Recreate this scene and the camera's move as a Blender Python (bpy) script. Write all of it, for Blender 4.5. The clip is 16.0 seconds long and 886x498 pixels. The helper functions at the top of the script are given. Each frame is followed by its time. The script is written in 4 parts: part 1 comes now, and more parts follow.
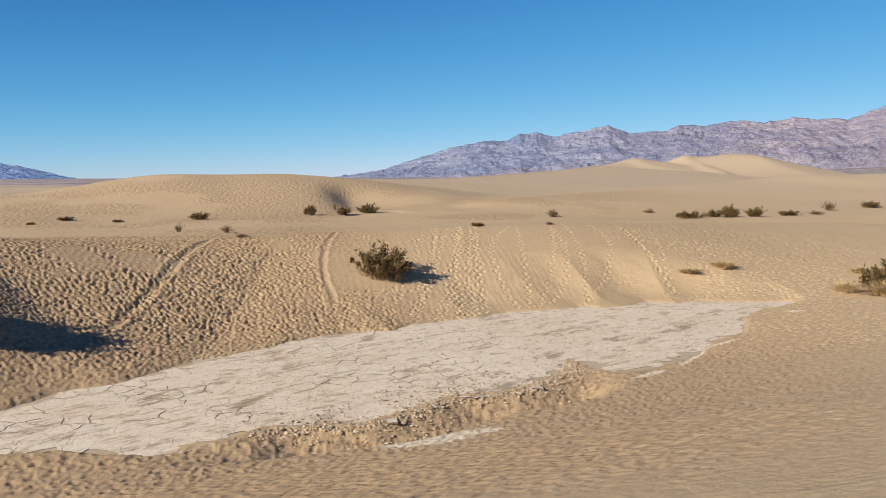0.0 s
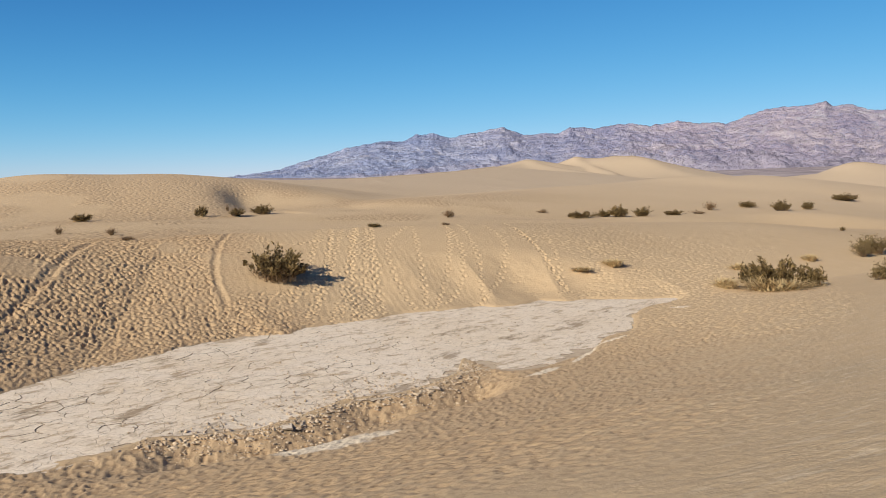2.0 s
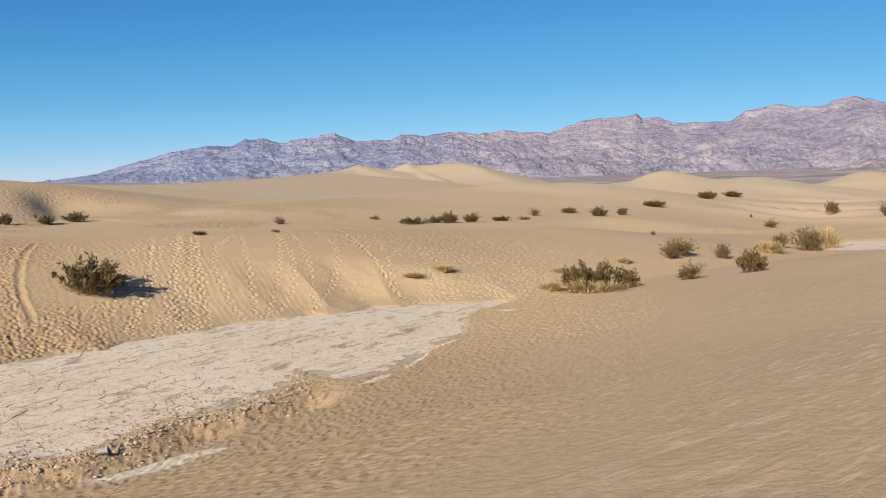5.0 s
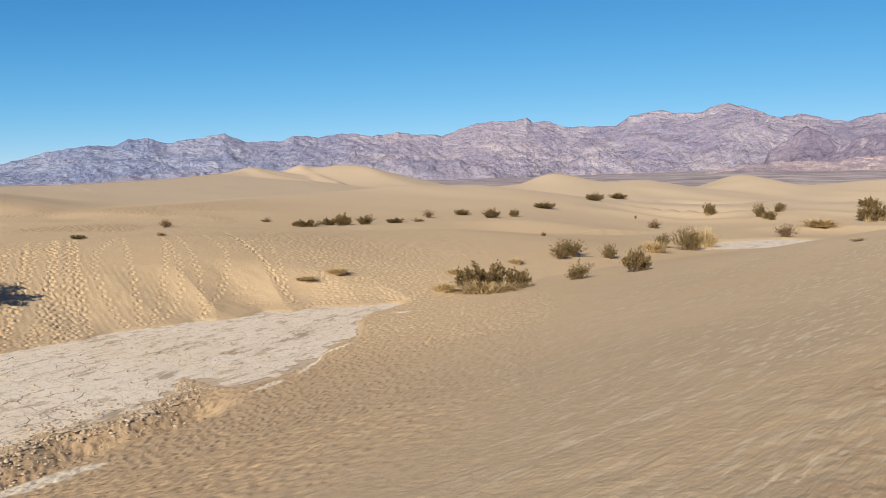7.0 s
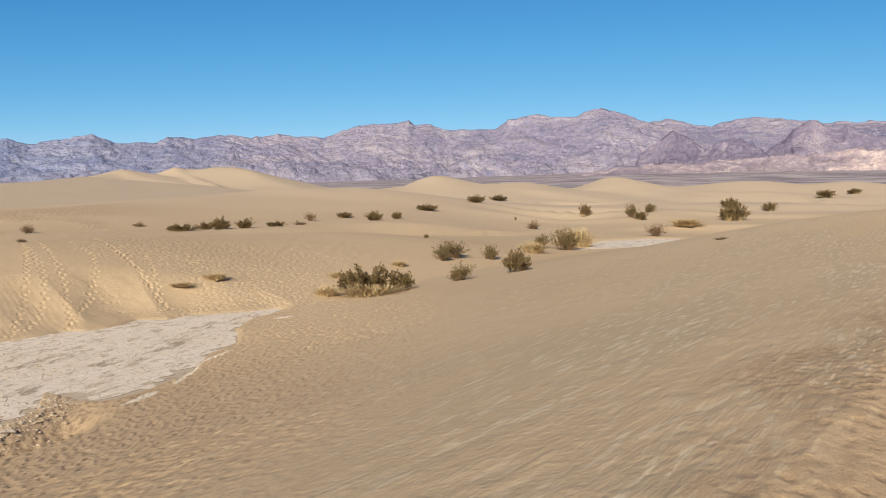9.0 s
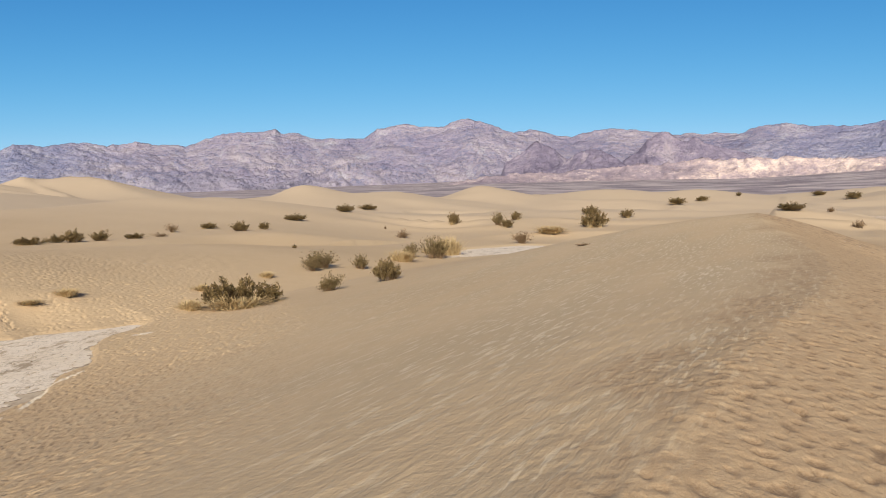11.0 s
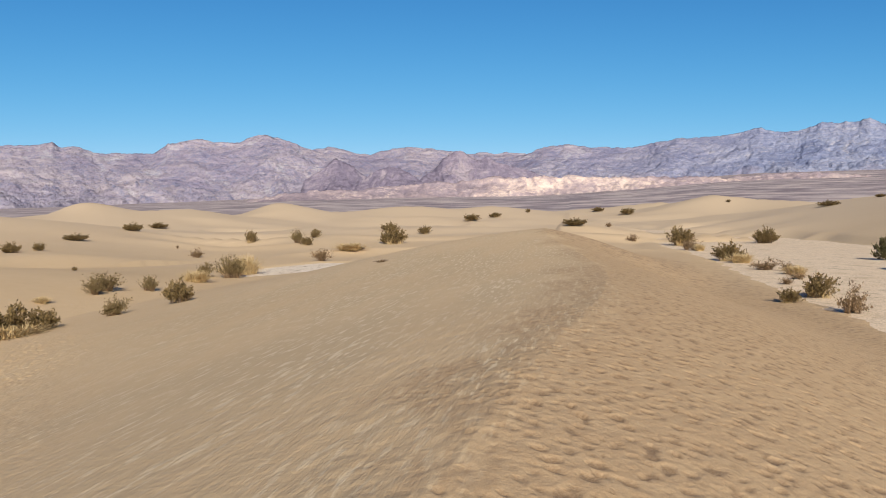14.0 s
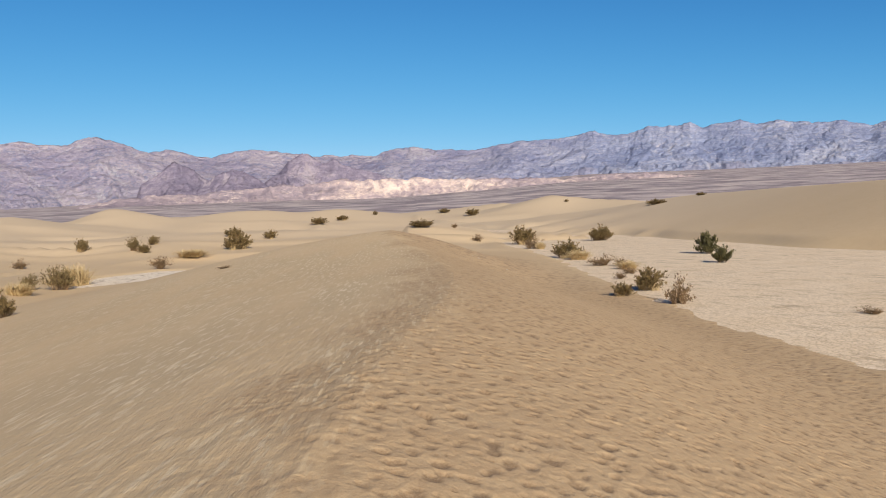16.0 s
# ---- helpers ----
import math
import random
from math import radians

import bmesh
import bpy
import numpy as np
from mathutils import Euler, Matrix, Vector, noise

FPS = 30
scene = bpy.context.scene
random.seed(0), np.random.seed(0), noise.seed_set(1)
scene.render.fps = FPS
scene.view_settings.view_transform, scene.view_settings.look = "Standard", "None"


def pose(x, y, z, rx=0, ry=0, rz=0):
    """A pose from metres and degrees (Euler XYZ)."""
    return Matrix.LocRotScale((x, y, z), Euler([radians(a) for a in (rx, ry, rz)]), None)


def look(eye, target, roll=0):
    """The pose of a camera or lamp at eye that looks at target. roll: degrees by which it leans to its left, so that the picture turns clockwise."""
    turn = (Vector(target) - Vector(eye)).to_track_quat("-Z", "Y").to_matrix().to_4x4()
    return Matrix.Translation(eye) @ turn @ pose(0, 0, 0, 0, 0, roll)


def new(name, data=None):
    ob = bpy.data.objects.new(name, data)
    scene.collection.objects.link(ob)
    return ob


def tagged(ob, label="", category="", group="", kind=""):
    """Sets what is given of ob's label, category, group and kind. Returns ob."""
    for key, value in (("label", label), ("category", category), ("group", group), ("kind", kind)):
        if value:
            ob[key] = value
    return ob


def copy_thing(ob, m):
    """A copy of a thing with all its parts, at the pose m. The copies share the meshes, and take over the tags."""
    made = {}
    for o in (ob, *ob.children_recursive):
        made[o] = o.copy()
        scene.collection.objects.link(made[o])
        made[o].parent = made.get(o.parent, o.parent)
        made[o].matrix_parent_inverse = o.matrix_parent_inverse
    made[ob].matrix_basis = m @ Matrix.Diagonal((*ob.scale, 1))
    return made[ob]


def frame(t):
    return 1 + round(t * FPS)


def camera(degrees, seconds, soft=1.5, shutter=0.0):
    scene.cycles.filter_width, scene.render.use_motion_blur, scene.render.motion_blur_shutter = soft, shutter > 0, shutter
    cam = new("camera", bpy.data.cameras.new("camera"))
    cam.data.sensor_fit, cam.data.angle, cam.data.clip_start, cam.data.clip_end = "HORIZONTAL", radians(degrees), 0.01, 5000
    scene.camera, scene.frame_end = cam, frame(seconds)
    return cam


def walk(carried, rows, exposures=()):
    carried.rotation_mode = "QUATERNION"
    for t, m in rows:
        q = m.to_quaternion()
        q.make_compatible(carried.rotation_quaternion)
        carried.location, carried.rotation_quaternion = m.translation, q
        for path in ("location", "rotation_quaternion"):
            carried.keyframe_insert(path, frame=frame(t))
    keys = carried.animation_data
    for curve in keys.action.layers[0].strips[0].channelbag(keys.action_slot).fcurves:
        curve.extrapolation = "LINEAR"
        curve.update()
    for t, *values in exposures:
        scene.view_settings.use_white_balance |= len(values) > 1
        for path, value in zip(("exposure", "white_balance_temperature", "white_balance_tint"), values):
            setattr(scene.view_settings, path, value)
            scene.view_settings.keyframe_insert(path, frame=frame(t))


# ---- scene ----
EYE = 1.65
cam = camera(56.7, 16.0, 1.0)
# seconds, eye x y z (the phone swings round at arm's length), yaw, pitch, roll
ROWS = [
    (0, -0, -0, -0, 0, -4.852, -0.277),
    (0.5, 0.011, 0.025, 0.001, -1.518, -4.861, -0.185),
    (1, 0.027, 0.058, 0.002, -3.607, -4.889, -0.206),
    (1.5, 0.04, 0.086, 0.004, -5.412, -4.795, -0.321),
    (2, 0.054, 0.112, 0.004, -7.155, -4.841, -0.183),
    (2.5, 0.067, 0.136, 0.005, -8.824, -4.835, -0.092),
    (3, 0.079, 0.156, 0.006, -10.336, -4.793, -0.112),
    (3.5, 0.093, 0.18, 0.007, -12.095, -4.849, -0.105),
    (4, 0.109, 0.206, 0.007, -14.152, -4.625, -0.001),
    (4.5, 0.13, 0.235, 0.008, -16.625, -4.491, 0.003),
    (7, 0.211, 0.332, 0.008, -26.155, -4.261, 0.129),
    (7.5, 0.233, 0.351, 0.008, -28.528, -4.29, -0.017),
    (8, 0.251, 0.367, 0.008, -30.579, -4.256, 0.077),
    (8.5, 0.267, 0.379, 0.007, -32.339, -4.222, -0.025),
    (9, 0.285, 0.392, 0.007, -34.293, -4.087, -0.047),
    (11.5, 0.392, 0.44, 0.001, -45.37, -3.296, -0.548),
    (12, 0.412, 0.445, -0, -47.317, -3.085, -0.71),
    (12.5, 0.437, 0.449, -0.002, -49.842, -2.908, -0.643),
    (13, 0.465, 0.452, -0.005, -52.51, -2.802, -0.645),
    (13.5, 0.488, 0.452, -0.007, -54.717, -2.521, -0.671),
    (14, 0.514, 0.45, -0.009, -57.195, -2.402, -0.637),
    (14.5, 0.539, 0.447, -0.012, -59.545, -2.213, -0.683),
    (15, 0.57, 0.441, -0.015, -62.355, -2.325, -1.203),
    (15.5, 0.598, 0.433, -0.019, -64.919, -2.514, -1.512),
    (16, 0.63, 0.423, -0.022, -67.739, -2.429, -1.578),
]
walk(cam, [(t, pose(x, y, EYE + z, 90 + pitch, 0, yaw) @ pose(0, 0, 0, 0, 0, roll)) for t, x, y, z, yaw, pitch, roll in ROWS],
     exposures=[(0.0, 0.0), (4.5, 0.02), (7.0, 0.05), (8.0, 0.0), (16.0, 0.0)])

# ---- light ----
SUN_AZ, SUN_UP = 229.0, 27.5
world = bpy.data.worlds.new("sky")
scene.world = world
world.use_nodes = True
wn = world.node_tree
sky = wn.nodes.new("ShaderNodeTexSky")
sky.sky_type = "NISHITA"
sky.sun_disc = False
sky.sun_elevation, sky.sun_rotation = radians(SUN_UP), radians(SUN_AZ)
sky.altitude, sky.air_density, sky.dust_density, sky.ozone_density = 0.0, 0.5, 0.1, 3.0
split, join = wn.nodes.new("ShaderNodeSeparateColor"), wn.nodes.new("ShaderNodeCombineColor")
wn.links.new(sky.outputs[0], split.inputs[0])
# a deep, clear desert blue that darkens fast towards the zenith: each channel's gain, contrast and knee
for k, (gain, power, knee) in enumerate(((0.042, 1.52, 0.0), (0.205, 0.63, 1.3), (0.515, 0.27, 2.5))):
    raised, squared, kneed, share, part_, out_ = [wn.nodes.new("ShaderNodeMath") for _ in range(6)]
    for node, how, v in ((raised, "POWER", power), (squared, "POWER", 2.0), (kneed, "ADD", knee * knee), (share, "DIVIDE", 1.0), (part_, "MULTIPLY", 1.0), (out_, "MULTIPLY", gain)):
        node.operation = how
        node.inputs[1].default_value = v
    wn.links.new(split.outputs[k], raised.inputs[0])
    wn.links.new(split.outputs[k], squared.inputs[0])
    wn.links.new(squared.outputs[0], kneed.inputs[0])
    wn.links.new(squared.outputs[0], share.inputs[0])
    wn.links.new(kneed.outputs[0], share.inputs[1])
    wn.links.new(raised.outputs[0], part_.inputs[0])
    wn.links.new(share.outputs[0], part_.inputs[1])
    wn.links.new(part_.outputs[0], out_.inputs[0])
    wn.links.new(out_.outputs[0], join.inputs[k])
wn.links.new(join.outputs[0], wn.nodes["Background"].inputs[0])
wn.nodes["Background"].inputs[1].default_value = 1.0
sun = new("sun", bpy.data.lights.new("sun", "SUN"))
sun.data.energy, sun.data.angle, sun.data.color = 5.9, radians(0.5), (1.0, 0.91, 0.78)
_u, _a = radians(SUN_UP), radians(SUN_AZ)
sun.matrix_world = look((0, 0, 60), (-math.cos(_u) * math.sin(_a), -math.cos(_u) * math.cos(_a), 60 - math.sin(_u)))

# ---- terrain ----
def hash01(i, j, seed):
    h = (i.astype(np.int64) * 374761393 + j.astype(np.int64) * 668265263 + seed * 974634541) & 0xFFFFFFFF
    h = ((h ^ (h >> 13)) * 1274126177) & 0xFFFFFFFF
    h = ((h ^ (h >> 16)) * 2246822519) & 0xFFFFFFFF
    return ((h ^ (h >> 15)) & 0xFFFFFF) / 16777215.0


def vnoise(x, y, seed=0):
    """Smooth value noise, -1 to 1."""
    i, j = np.floor(x), np.floor(y)
    u, v = x - i, y - j
    u, v = u * u * u * (u * (u * 6 - 15) + 10), v * v * v * (v * (v * 6 - 15) + 10)
    a, b = hash01(i, j, seed), hash01(i + 1, j, seed)
    c, d = hash01(i, j + 1, seed), hash01(i + 1, j + 1, seed)
    return 2 * ((a + (b - a) * u) * (1 - v) + (c + (d - c) * u) * v) - 1


def fbm(x, y, seed=0, octaves=4, gain=0.5):
    s, a, t = 0.0, 1.0, 0.0
    x, y = x * 0.84 - y * 0.54, x * 0.54 + y * 0.84
    for o in range(octaves):
        s, t = s + a * vnoise(x, y, seed + o), t + a
        x, y, a = (x * 0.8 - y * 0.6) * 2.03 + 17.1, (x * 0.6 + y * 0.8) * 2.03 - 9.7, a * gain
    return s / t


def ridged(x, y, seed=0, octaves=5, gain=0.5):
    s, a, t = 0.0, 1.0, 0.0
    for o in range(octaves):
        s, t = s + a * (1 - np.abs(vnoise(x, y, seed + o)) * 1.6), t + a
        x, y, a = (x * 0.8 - y * 0.6) * 2.03 + 5.3, (x * 0.6 + y * 0.8) * 2.03 + 2.9, a * gain
    return s / t


def step(a, b, x):
    u = np.clip((x - a) / (b - a), 0, 1)
    return u * u * (3 - 2 * u)


def smax(a, b, k):
    return 0.5 * (a + b + np.sqrt((a - b) ** 2 + k * k))


def polar(az, d, up=None):
    """A place by its bearing in degrees, distance and the slope at which the eye sees it."""
    a = radians(az)
    p = (d * math.sin(a), d * math.cos(a))
    return p if up is None else p + (EYE + d * math.tan(radians(up)),)


def along(X, Y, pts):
    """Nearest place on a polyline: distance, signed side (plus: left of its run), and its values there."""
    best = np.full(X.shape, 1e9)
    side = np.zeros(X.shape)
    vals = [np.zeros(X.shape) for _ in pts[0][2:]]
    total = np.zeros(X.shape)
    for p, q in zip(pts[:-1], pts[1:]):
        dx, dy = q[0] - p[0], q[1] - p[1]
        s = np.clip(((X - p[0]) * dx + (Y - p[1]) * dy) / (dx * dx + dy * dy), 0, 1)
        ex, ey = X - p[0] - s * dx, Y - p[1] - s * dy
        d = np.hypot(ex, ey)
        m = d < best
        best = np.where(m, d, best)
        side = np.where(m, np.sign(dx * ey - dy * ex), side)
        if vals:
            # neighbouring stretches blend, so that no step shows where one gives way to the next
            w = (d + 0.05) ** -12.0
            total += w
            for k in range(len(vals)):
                vals[k] += w * (p[k + 2] + (q[k + 2] - p[k + 2]) * s)
    return best, side, [v / total for v in vals]


def inside(X, Y, poly):
    """Signed distance to a closed outline, plus inside."""
    d, _, _ = along(X, Y, list(poly) + [poly[0]])
    odd = np.zeros(X.shape, bool)
    for (x0, y0), (x1, y1) in zip(poly, list(poly[1:]) + [poly[0]]):
        if y0 != y1:
            odd ^= ((y0 > Y) != (y1 > Y)) & (X < (x1 - x0) * (Y - y0) / (y1 - y0) + x0)
    return np.where(odd, d, -d)


def smooth_line(pts, n=6):
    """Catmull-Rom through the given crest places."""
    P = [np.array(p, float) for p in pts]
    P = [2 * P[0] - P[1]] + P + [2 * P[-1] - P[-2]]
    out = []
    for a, b, c, d in zip(P[:-3], P[1:-2], P[2:-1], P[3:]):
        for k in range(n):
            t = k / n
            out.append(tuple(0.5 * (2 * b + (c - a) * t + (2 * a - 5 * b + 4 * c - d) * t * t + (3 * b - a - 3 * c + d) * t ** 3)))
    return out + [tuple(P[-2])]


def dune(X, Y, Z, crest, floor, sharp=0.3, k=0.5):
    """Raises a dune out of Z. crest: places with height, width to the left of its run and width to the right."""
    reach = max(max(p[3], p[4]) for p in crest)
    xs, ys = [p[0] for p in crest], [p[1] for p in crest]
    m = (X > min(xs) - reach) & (X < max(xs) + reach) & (Y > min(ys) - reach) & (Y < max(ys) + reach)
    if not m.any():
        return Z
    d, side, (zc, wl, wr) = along(X[m], Y[m], smooth_line(crest))
    u = np.clip(d / np.where(side > 0, wl, wr), 0, 1)
    p = (1 - sharp) * np.cos(u * math.pi / 2) ** 2 + sharp * (1 - u) ** 1.5
    lo = floor if np.isscalar(floor) else floor[m]
    Z = Z.copy()
    Z[m] = np.where(u < 1, np.maximum(smax(Z[m], lo + (zc - lo) * p, k * p * (1 - p) * 2 + 1e-3), -99), Z[m])
    return Z


# crest of the dune underfoot: x, y, height, width of its left and right flanks
HOME = [(-30, -10, -1.6, 16, 12), (-14, -3.4, -0.5, 15, 11), (-5, 0.2, -0.1, 13, 10), (0, 1.6, 0, 14, 9.5), (4.7, 3.2, 0, 15.5, 9.5), (8.9, 4.6, 0, 18, 9.5),
        (19, 7.7, 0, 25, 9.2), (28.2, 12.2, 0.08, 28, 9), (38.5, 18.5, 0.45, 27, 9), (47.4, 23.1, 0.7, 26, 12), (62, 30, -0.8, 24, 14), (80, 38, -2.3, 20, 14)]
# crest of the trampled slope beyond the dried pan
BANK = [(-62, 18, 0.6, 22, 15), (-42, 24, 0.2, 20, 14), (-29, 28.5, -0.25, 20, 14), (-21.5, 31.7, -0.55, 20, 14), polar(-21.9, 37.8, -3.74) + (18, 14), polar(-13.7, 38, -3.77) + (18, 14),
        polar(-7.2, 38.6, -3.57) + (18, 13), polar(0.6, 40, -3.32) + (18, 13), polar(8.5, 43, -3.12) + (18, 14), polar(16, 50, -3.0) + (18, 17),
        polar(22, 57, -2.9) + (20, 20), polar(28.75, 66, -2.9) + (22, 22), polar(33, 74, -3.3) + (18, 20)]
SPUR = [(-40, 30, 0.9, 14, 13), (-27, 26.5, 0.1, 13, 13), (-20.5, 23.5, -0.55, 12, 13), (-17, 20, -1.5, 9, 11), (-15, 17, -2.7, 6, 8)]
LEFT_DUNE = [polar(-48, 100, -1.2) + (30, 30), polar(-36, 102, -1.0) + (30, 30), polar(-28.3, 104, -0.85) + (30, 32), polar(-25, 105, -0.5) + (30, 33), polar(-21.8, 106, 0.07) + (30, 35),
             polar(-19, 107, 0.4) + (30, 36), polar(-14.7, 108, 0.4) + (30, 36), polar(-11, 108, 0.42) + (30, 36), polar(-8.7, 112, 0.22) + (30, 34), polar(-6.4, 125, -0.1) + (30, 36)]
BACK_DUNE = [polar(-9, 140, -0.2) + (60, 50), polar(-6.4, 150, 0.05) + (60, 60), polar(-2.5, 170, 0.0) + (70, 75), polar(2.6, 200, 0.2) + (70, 95), polar(8.4, 280, 0.62) + (90, 130),
             polar(10.7, 350, 0.9) + (90, 150)]
STAR = [polar(8.8, 330, 0.56) + (90, 110), polar(10.7, 385, 0.78) + (90, 120), polar(12.2, 415, 1.07) + (90, 120), polar(13, 425, 1.37) + (90, 120), polar(14.1, 440, 1.2) + (90, 110), polar(15, 450, 1.05) + (90, 100),
        polar(15.7, 455, 1.3) + (90, 100), polar(16.3, 455, 1.6) + (90, 100), polar(17.4, 452, 1.43) + (90, 100), polar(19.1, 446, 1.59) + (100, 110), polar(20.3, 440, 1.56) + (100, 120), polar(20.9, 435, 1.42) + (100, 120),
        polar(22.2, 420, 0.82) + (100, 110), polar(24.2, 400, 0.23) + (90, 90)]
STAR_ARMS = [
    [polar(13, 425, 1.37) + (30, 60), polar(14.3, 405, 1.0) + (26, 80), polar(16, 380, 0.68) + (24, 90), polar(18.5, 350, 0.33) + (22, 90), polar(21.2, 330, 0.02) + (24, 80)],
    [polar(16.3, 455, 1.6) + (34, 50), polar(16.9, 435, 1.2) + (30, 50), polar(17.7, 410, 0.85) + (26, 46), polar(18.8, 385, 0.5) + (24, 40)],
    [polar(9, 300, 0.3) + (50, 40), polar(11, 270, 0.0) + (46, 40), polar(13.5, 245, -0.35) + (40, 36), polar(16, 230, -0.5) + (34, 30)],
]
MIDDLE = [polar(0.5, 86, -2.0) + (30, 22), polar(3.4, 90, -1.42) + (30, 24), polar(6.9, 95, -1.24) + (32, 28), polar(10.4, 105, -1.0) + (34, 36), polar(13, 115, -0.76) + (36, 42), polar(16, 125, -0.47) + (40, 46),
          polar(19.2, 135, -0.3) + (44, 50), polar(21.2, 142, -0.1) + (48, 54), polar(23.6, 148, 0.18) + (50, 56), polar(26.2, 152, 0.14) + (50, 56), polar(28.7, 155, 0.19) + (50, 56), polar(33, 165, -0.3) + (50, 50), polar(38, 175, -0.8) + (40, 40)]
ARM_A = [polar(-9.6, 110, 0.36) + (26, 6), polar(-8.5, 105, 0.06) + (26, 5), polar(-7.3, 98, -0.6) + (24, 6), polar(-5.4, 90, -1.6) + (18, 7)]
ARM_B = [polar(1.8, 195, 0.15) + (50, 16), polar(2.8, 175, -0.12) + (46, 8), polar(3.9, 155, -0.65) + (40, 9), polar(5.5, 140, -1.4) + (30, 16)]
FAR_DUNES = [
    [polar(31.5, 250, 0.3) + (60, 60), polar(33.8, 250, 1.05) + (60, 70), polar(36.9, 250, 0.5) + (60, 60), polar(40.2, 262, 0.55) + (60, 60), polar(43, 270, 0.1) + (50, 50)],
    [polar(43.5, 300, 0.2) + (50, 60), polar(46, 300, 0.93) + (60, 70), polar(48.5, 310, 0.35) + (60, 60), polar(51, 320, 0.3) + (50, 50)],
    [polar(50, 290, 0.2) + (50, 50), polar(54.6, 290, 0.62) + (60, 70), polar(58, 300, 0.4) + (60, 60), polar(60.6, 300, 0.55) + (60, 60), polar(64, 320, 0.2) + (60, 60)],
    [polar(64, 330, 0.1) + (50, 50), polar(68.5, 330, 0.4) + (50, 60), polar(72, 320, 0.7) + (50, 50)],
    [polar(70, 300, 0.1) + (50, 40), polar(73.5, 290, 0.75) + (60, 60), polar(75.4, 285, 1.1) + (60, 60), polar(78, 280, 0.8) + (60, 60), polar(81, 270, 0.6) + (60, 60)],
    [polar(79, 235, 0.1) + (60, 45), polar(83.8, 215, 0.75) + (60, 62), polar(88, 165, 1.0) + (60, 42), polar(91, 142, 1.15) + (60, 34), polar(96, 116, 1.38) + (60, 27),
     polar(104, 98, 1.9) + (60, 26), polar(118, 90, 2.2) + (60, 26), polar(135, 95, 1.8) + (60, 40)],
]

# outlines of the dried mud pans
PAN_Z, FLAT_Z = -3.36, -2.56
PAN = [(-14, 14), (-12.6, 16.2), (-9.5, 17.2), (-9.0, 18.8), (-7.8, 20.0), (-7.4, 20.9), (-6.5, 22.4), (-5.0, 24.2), (-4.2, 25.3), (-2.95, 26.5), (-1.6, 26.6), (-0.85, 27.8), (1.5, 29.4), (2.4, 30.3), (4.7, 31.1),
       (5.4, 31.7), (6.0, 31.2), (7.1, 31.6), (8.3, 32.9), (9.3, 32.3), (10.4, 33.0), (12.4, 32.5), (13.7, 32.6), (11.7, 30.8), (10.4, 28.9), (10.05, 27.5), (9.2, 26.1), (8.2, 25.3), (7.15, 23.3),
       (5.1, 21.4), (4.5, 21.15), (3.8, 22.2), (3.5, 22.5), (3.15, 20.9), (2.4, 19.85), (1.5, 19.0), (0.2, 18.65), (-0.7, 17.5), (-1.6, 16.55), (-2.8, 16.3), (-3.6, 16.3), (-4.2, 15.5), (-5.3, 14.9), (-7.3, 15.2), (-11, 14.2)]
LEDGE = [(-3.9, 16.0, 0), (-2.8, 16.3, 0.8), (-1.6, 16.55, 1), (-0.7, 17.5, 1), (0.2, 18.65, 1), (1.5, 19.0, 1), (2.4, 19.85, 1), (3.05, 20.7, 0.5), (3.4, 22.0, 0)]
SMALL_PAN = [(48, 50), (54, 50), (60, 51), (66, 51.5), (69, 54), (66, 58), (58, 57.5), (53, 55)]
FLAT = [(22, -14), (24.1, -2.1), (28.6, 0.1), (35.5, 3.4), (51.8, 10.2), (70, 17.5), (92, 28), (130, 44), (180, 70), (240, 98), (300, 105), (290, 78), (225, 45), (150, 21), (118, 8), (97, -5), (88, -14), (70, -34), (40, -40)]


def lines(X, Y):
    """Signed distances from the two main crests, plus to the left of their run."""
    dh, sh, _ = along(X, Y, smooth_line(HOME, 3))
    db, sb, _ = along(X, Y, smooth_line(BANK, 3))
    return dh * sh, db * sb


